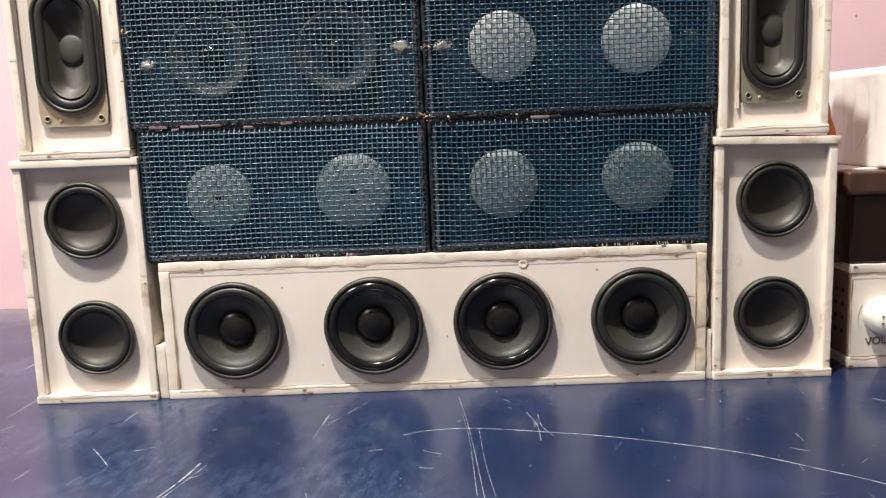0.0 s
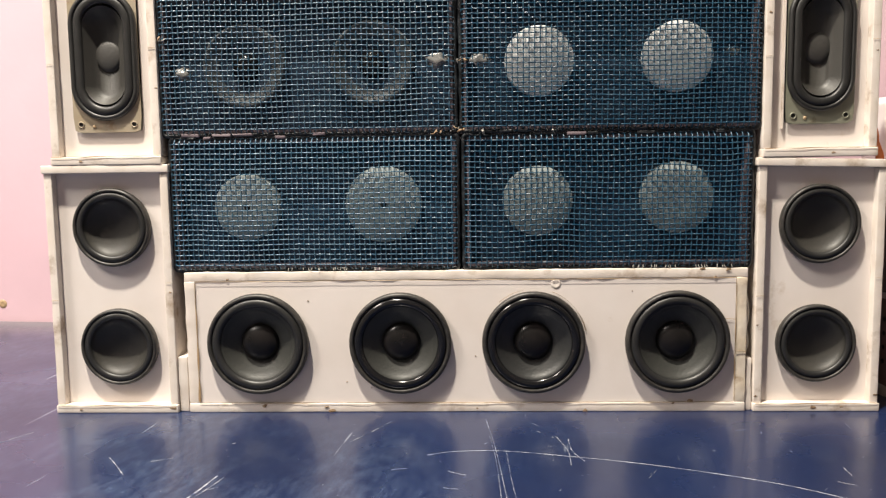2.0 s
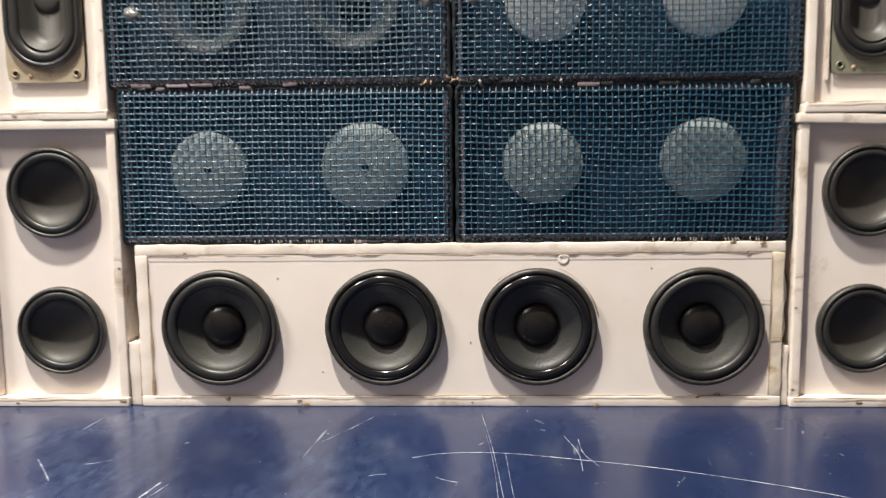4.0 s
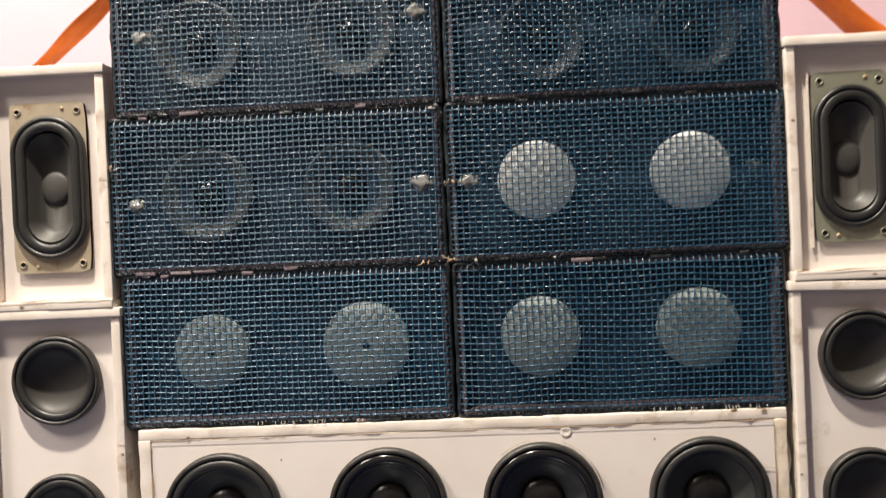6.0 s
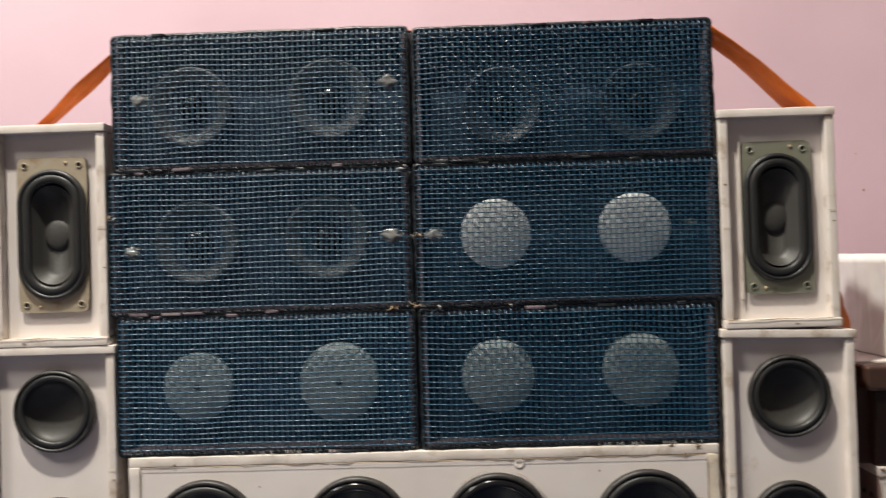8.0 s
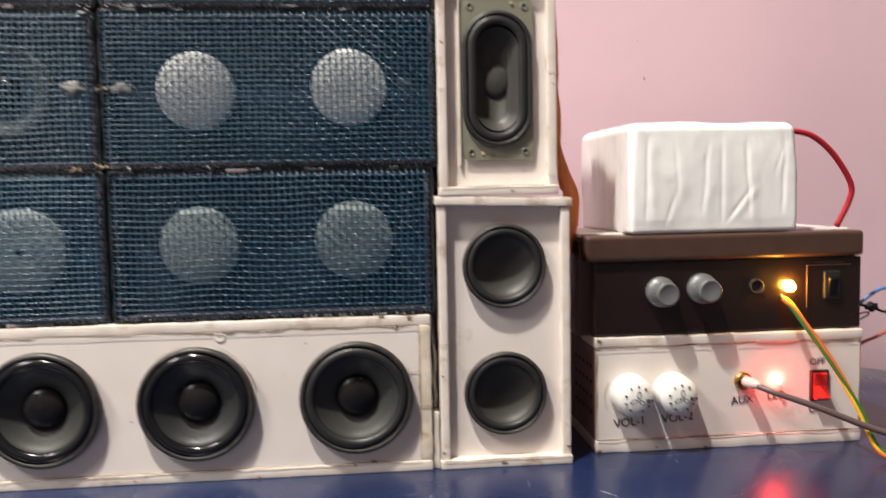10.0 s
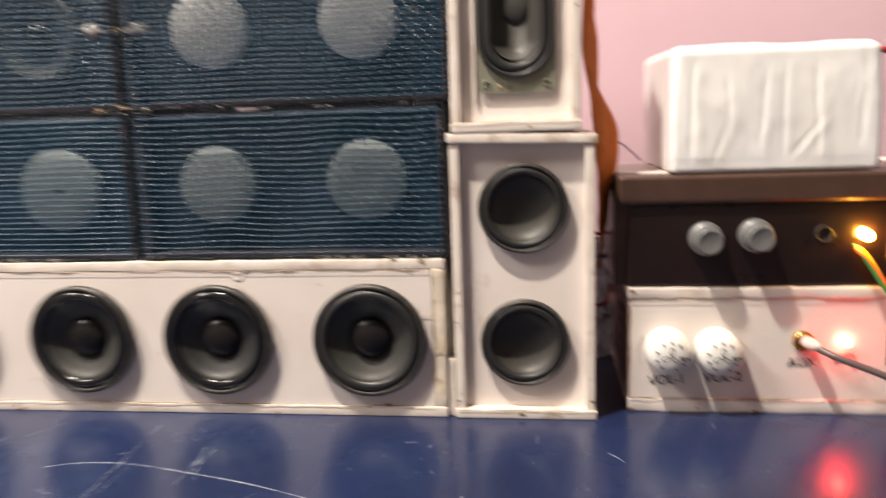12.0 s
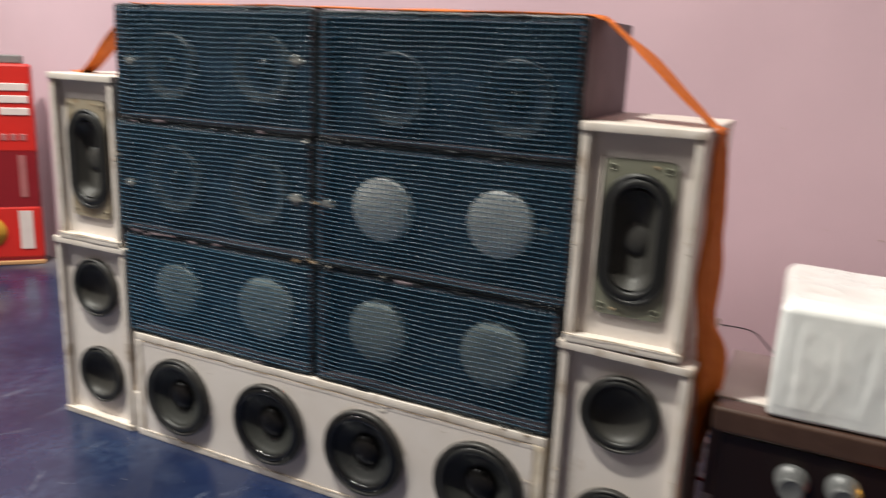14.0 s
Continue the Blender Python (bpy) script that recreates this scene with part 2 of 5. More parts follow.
PANEL_WHITE = surface("white_amp_paint", (0.72, 0.66, 0.62), 0.42, second=(0.65, 0.59, 0.55), scale=25, amount=0.5, stain=(0.4, 0.31, 0.23), stain_scale=26, stain_cut=(0.655, 0.78), bump=0.11, bump_scale=120)
BROWN_SIDE = surface("brown_black_plastic", (0.062, 0.033, 0.024), 0.35, second=(0.085, 0.047, 0.035), scale=60, bump=0.12, bump_scale=350)
# white amplifier's left side, with the shade beside the tower painted in as brown
SHADED_AMP_SIDE = surface("shaded_amp_side", (0.22, 0.14, 0.125), 0.55, second=(0.16, 0.1, 0.092), scale=40, bump=0.1)
PIANO_BLACK = surface("gloss_black_panel", (0.013, 0.006, 0.005), 0.3, second=(0.01, 0.006, 0.005), scale=50, rough_var=0.1)
KNOB_WHITE = surface("white_knob_plastic", (0.74, 0.73, 0.7), 0.3, scale=60, amount=0.2)
KNOB_SILVER = surface("silver_knob_plastic", (0.16, 0.163, 0.165), 0.4, metal=0.25, second=(0.12, 0.125, 0.127), scale=60)
INK = surface("black_ink", (0.02, 0.02, 0.022), 0.5)
RED_PLASTIC = surface("red_switch_plastic", (0.62, 0.025, 0.02), 0.25, scale=80, amount=0.3)
DARK_RED = surface("dark_red_housing", (0.05, 0.008, 0.008), 0.35)
WRAP = surface("white_wrapping_tape", (0.88, 0.89, 0.88), 0.3, second=(0.8, 0.78, 0.74), scale=26, amount=0.55, stain=(0.5, 0.43, 0.35), stain_scale=48, stain_cut=(0.58, 0.8), bump=0.06, bump_scale=90, stretch=(1.0, 1.0, 0.22), rough_var=0.1)
RIBBON = surface("orange_ribbon_cloth", (0.62, 0.145, 0.008), 0.75, second=(0.48, 0.092, 0.006), scale=120, bump=0.3, bump_scale=700)
FILM = surface("milky_plastic_film", (0.55, 0.58, 0.6), 0.18, second=(0.4, 0.42, 0.45), scale=90, bump=0.1)
CABLE_RED = surface("red_wire", (0.4, 0.01, 0.018), 0.35)
CABLE_BLUE = surface("blue_wire", (0.08, 0.25, 0.55), 0.35)
CABLE_SALMON = surface("salmon_wire", (0.55, 0.12, 0.08), 0.35)
CABLE_BLACK = surface("black_wire", (0.015, 0.014, 0.014), 0.4)
CABLE_GREY = surface("grey_mauve_cable", (0.11, 0.075, 0.075), 0.4)
CABLE_YELLOW = surface("yellow_wire", (0.7, 0.4, 0.02), 0.35)
CABLE_GREEN = surface("green_wire", (0.03, 0.16, 0.03), 0.35)
CABLE_ORANGE = surface("orange_wire", (0.75, 0.13, 0.02), 0.35)
GOLD = surface("gold_jack", (0.65, 0.36, 0.12), 0.25, metal=1.0, scale=100)
PINK_PLASTIC = surface("pale_pink_plastic", (0.7, 0.5, 0.45), 0.4)
BOX_RED = surface("bright_red_card", (0.62, 0.025, 0.018), 0.4, scale=20, amount=0.3)
BOX_DARK = surface("dark_red_card", (0.24, 0.012, 0.018), 0.4, scale=20, amount=0.4)
PRINT_WHITE = surface("white_print", (0.75, 0.65, 0.62), 0.5)
PRINT_PINK = surface("faded_print", (0.4, 0.14, 0.14), 0.5)
PRINT_YELLOW = surface("yellow_print", (0.6, 0.32, 0.03), 0.45)
CARD_GREY = surface("grey_card", (0.2, 0.19, 0.19), 0.6)
CARD_EDGE = surface("kraft_card", (0.5, 0.27, 0.12), 0.7)
LED_AMBER = glowing("amber_led_glow", (1.0, 0.46, 0.05), 300)
LED_RED = glowing("red_led_glow", (1.0, 0.045, 0.03), 260)

# ---- mesh helpers ----


def flat(bm, smooth=False):
    for f in bm.faces:
        f.smooth = smooth
    return bm


def part(name, bm, material, parent=None, label="", place=None):
    me = bpy.data.meshes.new(name)
    bm.to_mesh(me)
    bm.free()
    me.materials.append(material)
    ob = new(name, me)
    if parent:
        ob.parent = parent
    if place is not None:
        ob.matrix_basis = place
    if label:
        tagged(ob, label)
    return ob


def thing(name, place, label, category, group="", kind=""):
    ob = new(name)
    ob.empty_display_size = 0.02
    ob.matrix_basis = place if isinstance(place, Matrix) else Matrix.Translation(place)
    return tagged(ob, label, category, group, kind)


def box(x0, x1, y0, y1, z0, z1, bevel=0.0, seg=2, bm=None, wobble=0.0):
    b = bmesh.new()
    bmesh.ops.create_cube(b, size=1)
    for v in b.verts:
        v.co = Vector(((x0 + x1) / 2 + v.co.x * (x1 - x0), (y0 + y1) / 2 + v.co.y * (y1 - y0), (z0 + z1) / 2 + v.co.z * (z1 - z0)))
        if wobble:
            v.co += Vector([random.uniform(-wobble, wobble) for _ in range(3)])
    if bevel:
        bmesh.ops.bevel(b, geom=b.edges[:], offset=bevel, segments=seg, affect="EDGES", profile=0.5)
    if bm is None:
        return b
    joined(bm, b)
    return bm


def board(x0, x1, y0, y1, z0, z1, rough=0.0003, b=0.0007, tilt=0.0):
    """Hand-cut board: softly rounded, slightly wavy edges; tilt lowers its right end."""
    lo, hi = (x0, y0, z0), (x1, y1, z1)

    def steps(a, c):
        n = max(1, round((c - a - 2 * b) / 0.006))
        return [a, a + b * 0.4, a + b] + [a + b + (c - a - 2 * b) * k / n for k in range(1, n)] + [c - b, c - b * 0.4, c]
    grid = [steps(lo[k], hi[k]) for k in range(3)]
    bm, seen = bmesh.new(), {}
    sd = Vector((x0 * 31 + z1 * 17, y1 * 13 + z0 * 7, 0.5))

    def vert(p):
        key = tuple(round(c, 6) for c in p)
        if key not in seen:
            q = Vector(p)
            core = Vector([max(lo[k] + b, min(hi[k] - b, q[k])) for k in range(3)])
            n = q - core
            if n.length > 1e-9:
                n.normalize()
                q = core + n * b
            wob = noise.noise(q * 55 + sd) * rough + noise.noise(q * 210 + sd) * rough * 0.8
            q += n * wob if n.length > 0 else Vector()
            q.z -= tilt * (q.x - x0) / (x1 - x0)
            seen[key] = bm.verts.new(q)
        return seen[key]
    for ax in range(3):
        u, v = (ax + 1) % 3, (ax + 2) % 3
        for end in (lo[ax], hi[ax]):
            for a0, a1 in zip(grid[u], grid[u][1:]):
                for b0, b1 in zip(grid[v], grid[v][1:]):
                    quad = []
                    for p, q in ((a0, b0), (a1, b0), (a1, b1), (a0, b1)):
                        c = [0, 0, 0]
                        c[ax], c[u], c[v] = end, p, q
                        quad.append(vert(c))
                    bm.faces.new(quad if end == hi[ax] else quad[::-1])
    return flat(bm, True)


def joined(bm, other, m=None):
    me = bpy.data.meshes.new("tmp")
    if m:
        other.transform(m)
    other.to_mesh(me)
    other.free()
    bm.from_mesh(me)
    bpy.data.meshes.remove(me)
    return bm


def rings(profile, half=0.0, segs=48, close=False, squash=1.0):
    """Surface through rings (radius, y), turned about y; half lengthens each ring into an upright oval."""
    bm = bmesh.new()
    loops = []
    for r, y in profile:
        row = []
        if r < 1e-6 and half == 0:
            row = [bm.verts.new((0, y, 0))] * segs
        else:
            for k in range(segs):
                a = 2 * math.pi * (k + 0.5) / segs
                row.append(bm.verts.new((r * math.cos(a), y, r * math.sin(a) * squash + math.copysign(half, math.sin(a)))))
        loops.append(row)
    for p, q in zip(loops, loops[1:]):
        for k in range(segs):
            vs = []
            for v in (p[k], p[(k + 1) % segs], q[(k + 1) % segs], q[k]):
                if v not in vs:
                    vs.append(v)
            if len(vs) > 2:
                bm.faces.new(vs)
    if close:
        bm.faces.new(loops[-1])
    bmesh.ops.recalc_face_normals(bm, faces=bm.faces)
    return flat(bm, True)


def holed(x0, x1, z0, z1, y0, y1, holes, segs=40, corner=0.0):
    """Board from y0 (front) to y1 with round or oval holes (x, z, r, half), split between the holes along its longer side."""
    bm = bmesh.new()
    long_x = (x1 - x0) > (z1 - z0)
    hs = sorted(holes, key=lambda h: h[0] if long_x else h[1])
    cuts = [((a[0] + b[0]) / 2 if long_x else (a[1] + b[1]) / 2) for a, b in zip(hs, hs[1:])]
    edges = [x0 if long_x else z0, *cuts, x1 if long_x else z1]
    for (hx, hz, r, half), lo, hi in zip(hs, edges, edges[1:]):
        a0, a1, b0, b1 = (lo, hi, z0, z1) if long_x else (x0, x1, lo, hi)
        angs = [2 * math.pi * k / segs for k in range(segs)]
        angs += [math.atan2(z - hz, x - hx) % (2 * math.pi) for x in (a0, a1) for z in (b0, b1)]
        angs.sort()
        rows = []
        for a in angs:
            c, s = math.cos(a), math.sin(a)
            d = min(((a1 - hx) / c if c > 1e-9 else (a0 - hx) / c if c < -1e-9 else 9), ((b1 - hz) / s if s > 1e-9 else (b0 - hz) / s if s < -1e-9 else 9))
            ix, iz = hx + r * c, hz + r * s + math.copysign(half, s)
            ox, oz = hx + d * c, hz + d * s
            if corner:
                kx, kz = max(x0 + corner, min(x1 - corner, ox)), max(z0 + corner, min(z1 - corner, oz))
                if kx != ox and kz != oz:
                    g = math.hypot(ox - kx, oz - kz)
                    ox, oz = kx + (ox - kx) * corner / g, kz + (oz - kz) * corner / g
            rows.append([bm.verts.new((ox, y0, oz)), bm.verts.new((ix, y0, iz)), bm.verts.new((ix, y1, iz)), bm.verts.new((ox, y1, oz))])
        for p, q in zip(rows, rows[1:] + rows[:1]):
            for i in range(3):
                bm.faces.new((p[i], q[i], q[i + 1], p[i + 1]))
    bmesh.ops.remove_doubles(bm, verts=bm.verts, dist=1e-6)
    bmesh.ops.recalc_face_normals(bm, faces=bm.faces)
    return bm


def spline(points, steps=8):
    pts = [Vector(p) for p in points]
    pts = [pts[0] * 2 - pts[1], *pts, pts[-1] * 2 - pts[-2]]
    out = []
    for a, b, c, d in zip(pts, pts[1:], pts[2:], pts[3:]):
        for k in range(steps):
            t = k / steps
            out.append(0.5 * ((2 * b) + (c - a) * t + (2 * a - 5 * b + 4 * c - d) * t * t + (3 * b - a - 3 * c + d) * t ** 3))
    return out + [pts[-2]]


def tube(points, r, sides=10, steps=8, taper=None):
    line = spline(points, steps)
    bm = bmesh.new()
    prev, up = None, Vector((0.123, 0.2, 1)).normalized()
    for i, p in enumerate(line):
        d = (line[min(i + 1, len(line) - 1)] - line[max(i - 1, 0)]).normalized()
        u = (up - d * up.dot(d)).normalized()
        up = u
        w = d.cross(u)
        k = r if taper is None else r * taper(i / (len(line) - 1))
        row = [bm.verts.new(p + (u * math.cos(2 * math.pi * j / sides) + w * math.sin(2 * math.pi * j / sides)) * k) for j in range(sides)]
        if prev:
            for j in range(sides):
                bm.faces.new((prev[j], prev[(j + 1) % sides], row[(j + 1) % sides], row[j]))
        else:
            bm.faces.new(row[::-1])
        prev = row
    bm.faces.new(prev)
    bmesh.ops.recalc_face_normals(bm, faces=bm.faces)
    return flat(bm, True)


def lettering(text, size, parent, x, y, z, turn=0.0, material=INK, slant=0.0):
    cu = bpy.data.curves.new("lettering", "FONT")
    cu.body, cu.size, cu.extrude, cu.offset = text, size, 0.0001, 0.0
    cu.align_x, cu.align_y, cu.shear = "CENTER", "CENTER", slant
    tmp = new("lettering_tmp", cu)
    me = bpy.data.meshes.new_from_object(tmp.evaluated_get(bpy.context.evaluated_depsgraph_get()))
    bpy.data.objects.remove(tmp)
    me.materials.append(material)
    ob = new("lettering", me)
    ob.parent = parent
    ob.matrix_basis = pose(x, y, z, 90, -turn, 0)
    return ob


# ---- setting ----
TURN_WALL = -5.5
ROOM = Matrix.Translation((0.0, 0.342, 0.0)) @ pose(0, 0, 0, 0, 0, TURN_WALL)


def setting(name, bm, material, label, category, place=ROOM):
    ob = part(name, bm, material, None, "", place)
    return tagged(ob, label, category, kind="structure")


setting("wall_north", box(-2.3, 2.0, 0.0, 0.12, -0.76, 2.5), WALL, "pink painted wall with faint stains behind the table", "wall")
setting("wall_south", box(-2.3, 2.0, -3.3, -3.18, -0.76, 2.5), WHITE_WALL, "plain beige painted wall", "wall")
setting("wall_west", box(-2.42, -2.3, -3.3, 0.12, -0.76, 2.5), WHITE_WALL, "plain beige painted wall", "wall")
setting("wall_east", box(2.0, 2.12, -3.3, 0.12, -0.76, 2.5), WHITE_WALL, "plain beige painted wall", "wall")
setting("floor", box(-2.42, 2.12, -3.3, 0.12, -0.82, -0.76), FLOOR, "grey floor under the table", "floor")
setting("ceiling", box(-2.42, 2.12, -3.3, 0.12, 2.5, 2.6), WHITE_WALL, "plain beige ceiling", "ceiling")
chip = rings([(0.006, 0.0), (0.004, -0.0012), (0.0022, -0.001), (0.0, -0.0006)], segs=14)
part("wall_chip", chip, GLUE, bpy.data.objects["wall_north"], "brown chip in the plaster", pose(-0.636, -0.0002, 0.0226))
WALL_SPECKS = ((0.483, 0.327, 0.0011), (0.476, 0.368, 0.0006), (0.443, 0.254, 0.0008), (0.34, 0.353, 0.0005), (0.394, 0.257, 0.0005))
for k, (x, z, r) in enumerate(WALL_SPECKS):
    part("wall_chip", rings([(r, 0.0), (r * 0.6, -0.0005), (0.0, -0.0004)], segs=9, squash=1.6), GLUE, bpy.data.objects["wall_north"], "", pose(x, -0.0002, z, 0, 30 * k, 0))

# table: blue enamelled top with a rounded corner, on four legs
table = thing("table", ROOM, "blue enamelled table with a scratched, worn top", "table")
TX0, TX1, TY0, TY1 = -1.35, 0.76, -0.95, -0.004
bm = bmesh.new()
outline = []
for cx, cy, a0 in ((TX1 - 0.07, TY1 - 0.07, 0), (TX0 + 0.07, TY1 - 0.07, 90), (TX0 + 0.07, TY0 + 0.07, 180), (TX1 - 0.07, TY0 + 0.07, 270)):
    for k in range(9):
        a = radians(a0 + k * 11.25)
        outline.append((cx + 0.07 * math.cos(a), cy + 0.07 * math.sin(a)))
top_face = bm.faces.new([bm.verts.new((x, y, 0)) for x, y in outline])
ext = bmesh.ops.extrude_face_region(bm, geom=[top_face])
bmesh.ops.translate(bm, verts=[v for v in ext["geom"] if isinstance(v, bmesh.types.BMVert)], vec=(0, 0, -0.025))
bmesh.ops.recalc_face_normals(bm, faces=bm.faces)
bmesh.ops.bevel(bm, geom=[e for e in bm.edges if abs(e.verts[0].co.z) < 1e-6 and abs(e.verts[1].co.z) < 1e-6], offset=0.003, segments=3, affect="EDGES")
part("tabletop", bm, ENAMEL, table)
for x in (TX0 + 0.08, TX1 - 0.08):
    for y in (TY0 + 0.08, TY1 - 0.08):
        part("leg", box(x - 0.02, x + 0.02, y - 0.02, y + 0.02, -0.76, -0.025, 0.003), TABLE_SIDE, table)


def scratch(points, w):
    """A fine groove of bare metal in the enamel, in room-free table places."""
    line = spline([(x, y, 0) for x, y in points], 6)
    bm = bmesh.new()
    prev = None
    for i, p in enumerate(line):
        d = (line[min(i + 1, len(line) - 1)] - line[max(i - 1, 0)]).normalized()
        s = Vector((-d.y, d.x, 0)) * w * 0.5 * random.uniform(0.35, 1.0)
        row = (bm.verts.new(p - s), bm.verts.new(p + Vector((0, 0, 0.00012))), bm.verts.new(p + s))
        if prev:
            bm.faces.new((prev[0], row[0], row[1], prev[1]))
            bm.faces.new((prev[1], row[1], row[2], prev[2]))
        prev = row
    bmesh.ops.recalc_face_normals(bm, faces=bm.faces)
    for f in bm.faces:
        if f.normal.z < 0:
            f.normal_flip()
    part("scratch", bm, SCRATCH, table, "", ROOM.inverted() @ Matrix.Translation((0, 0, 0.00015)))


scratch([(-0.035, -0.098), (-0.016, -0.091), (0.017, -0.090), (0.061, -0.100), (0.118, -0.117), (0.186, -0.147), (0.227, -0.177), (0.256, -0.201), (0.30, -0.25)], 0.0011)
scratch([(0.007, -0.02), (0.013, -0.091), (0.018, -0.195), (0.02, -0.25)], 0.0005)
scratch([(0.009, -0.06), (0.0125, -0.11), (0.014, -0.197)], 0.0004)
scratch([(0.02, -0.09), (0.0215, -0.15), (0.025, -0.2)], 0.0004)
scratch([(-0.187, -0.20), (-0.176, -0.165), (-0.170, -0.135)], 0.0018)
scratch([(-0.180, -0.19), (-0.168, -0.15), (-0.165, -0.138)], 0.0010)
scratch([(-0.256, -0.103), (-0.243, -0.12), (-0.233, -0.134)], 0.0009)
scratch([(0.058, -0.061), (0.063, -0.09), (0.062, -0.117)], 0.0007)
scratch([(0.066, -0.066), (0.066, -0.09), (0.072, -0.11)], 0.0006)
scratch([(-0.093, -0.072), (-0.08, -0.05), (-0.067, -0.025)], 0.0006)
scratch([(-0.34, -0.05), (-0.36, -0.08), (-0.40, -0.11)], 0.0007)
rs = random.Random(5)
for k in range(70):
    x, y, a, l = rs.uniform(-0.42, 0.6), rs.uniform(-0.26, -0.03), rs.uniform(0, 6.28), rs.choice((rs.uniform(0.001, 0.004), rs.uniform(0.003, 0.016)))
    scratch([(x, y), (x + l * math.cos(a) * 0.5, y + l * math.sin(a) * 0.5 + rs.uniform(-0.001, 0.001)), (x + l * math.cos(a), y + l * math.sin(a))], rs.uniform(0.0003, 0.0008))

# bare specks
for k in range(70):
    x, y, a, l = rs.uniform(-0.42, 0.5), rs.uniform(-0.24, -0.015), rs.uniform(0, 6.28), rs.uniform(0.0005, 0.0014)
    scratch([(x, y), (x + l * 0.5 * math.cos(a), y + l * 0.5 * math.sin(a)), (x + l * math.cos(a), y + l * math.sin(a))], rs.uniform(0.0005, 0.0011))

# ---- loudspeaker drivers ----



def round_driver(parent, x, z, y, r, proud, cap_r, cone_mat, cap_mat, glossy=False, deep=0.006, cap_rise=0.005, tilt=0.0):
    """Round driver standing proud of its baffle at y: gasket rim, rolled surround, cone and dust cap."""
    p = proud
    rim = part("driver", rings([(r * 0.96, 0.004), (r * 0.985, 0), (r, -p * 0.25), (r, -p * 0.72), (r * 0.985, -p * 0.9), (r * 0.955, -p), (r * 0.925, -p * 0.97), (r * 0.905, -p * 0.8), (r * 0.9, -p * 0.55)]),
               RIM, parent, "black round loudspeaker driver", pose(x, y, z, 0, tilt, 0))
    s0, s1 = r * 0.905, r * 0.73
    prof = []
    for k in range(9):
        a = math.pi * k / 8
        prof.append(((s0 + s1) / 2 + (s0 - s1) / 2 * math.cos(a), -p * 0.62 - r * 0.075 * math.sin(a)))
    part("surround", rings(prof), RUBBER_GLOSS if glossy else RUBBER, rim)
    c0, y0, y1 = s1, -p * 0.62, -p * 0.62 + deep
    if cap_r == 0:
        part("cone", rings([(c0 * 1.005, y0)] + [(c0 * math.cos(a), y0 + deep * math.sin(a) ** 1.2) for a in (0.08, 0.25, 0.45, 0.65, 0.85, 1.05, 1.25, 1.42)] + [(0, y1)]), cone_mat, rim)
        return rim
    part("cone", rings([(c0 * 1.005, y0), (c0 * 0.96, y0 + deep * 0.05)] + [(c0 + (cap_r * 0.9 - c0) * t, y0 + (y1 - y0) * t ** 0.85) for t in (0.15, 0.35, 0.55, 0.75, 1.0)]), cone_mat, rim)
    yc = y1 - deep * 0.08
    part("dust_cap", rings([(cap_r * math.cos(a), yc - cap_rise * math.sin(a)) for a in (0, 0.25, 0.5, 0.75, 1.0, 1.25, 1.45)] + [(0, yc - cap_rise)]), cap_mat, rim)
    return rim


def oval_driver(parent, x, z, y, w, h, plate_mat, label):
    """Oblong driver: stamped plate with holes, oval rolled surround, cone and cap."""
    r = w * 0.497
    half = (h - w) * 0.5 - 0.0088
    plate = part("driver", holed(-w / 2, w / 2, -h / 2, h / 2, -0.003, 0.0, [(0, 0, r * 0.9, half)], 72, 0.005), plate_mat, parent, label, pose(x, y, z))
    bmesh_edges = rings([(r * 0.99, -0.003), (r * 0.985, -0.0048), (r * 0.93, -0.0062), (r * 0.86, -0.006), (r * 0.84, -0.0045)], half, 56)
    part("gasket", bmesh_edges, RUBBER, plate)
    prof = []
    for k in range(9):
        a = math.pi * k / 8
        prof.append((r * 0.72 + r * 0.13 * math.cos(a), -0.0042 - 0.0022 * math.sin(a)))
    part("surround", rings(prof, half, 56), RUBBER, plate)
    part("cone", rings([(r * (0.6 - 0.3 * t), -0.0042 + 0.0092 * t) for t in (0, 0.15, 0.35, 0.6, 1)], half * 0.92, 56, close=True), OVAL_CONE, plate)
    cap = [(0.0108 * math.cos(a), 0.0049 - 0.0026 * math.sin(a)) for a in (0, 0.35, 0.7, 1.05, 1.35)] + [(0, 0.0022)]
    part("dust_cap", rings(cap, 0.0, 32, squash=1.15), GREY_CAP, plate)
    for sx in (-1, 1):
        for sz in (-1, 1):
            ring = rings([(0.0026, -0.003), (0.0026, -0.0036), (0.0019, -0.0037), (0.0016, -0.0028), (0.0, -0.0026)], 0, 16)
            eyelet = part("eyelet", ring, plate_mat, plate, "", pose(sx * (w / 2 - 0.0062), 0, sz * (h / 2 - 0.0062)))
            part("hole", rings([(0.0017, -0.0031), (0.0008, -0.003), (0.0, -0.003)], 0, 14), DARK_HOLE, eyelet)
        part("rivet", rings([(0.0015, -0.003), (0.0012, -0.0036), (0, -0.0038)], 0, 12), GLUE, plate, "", pose(sx * 0.011, 0, sx * (h / 2 - 0.0045)))
    return plate


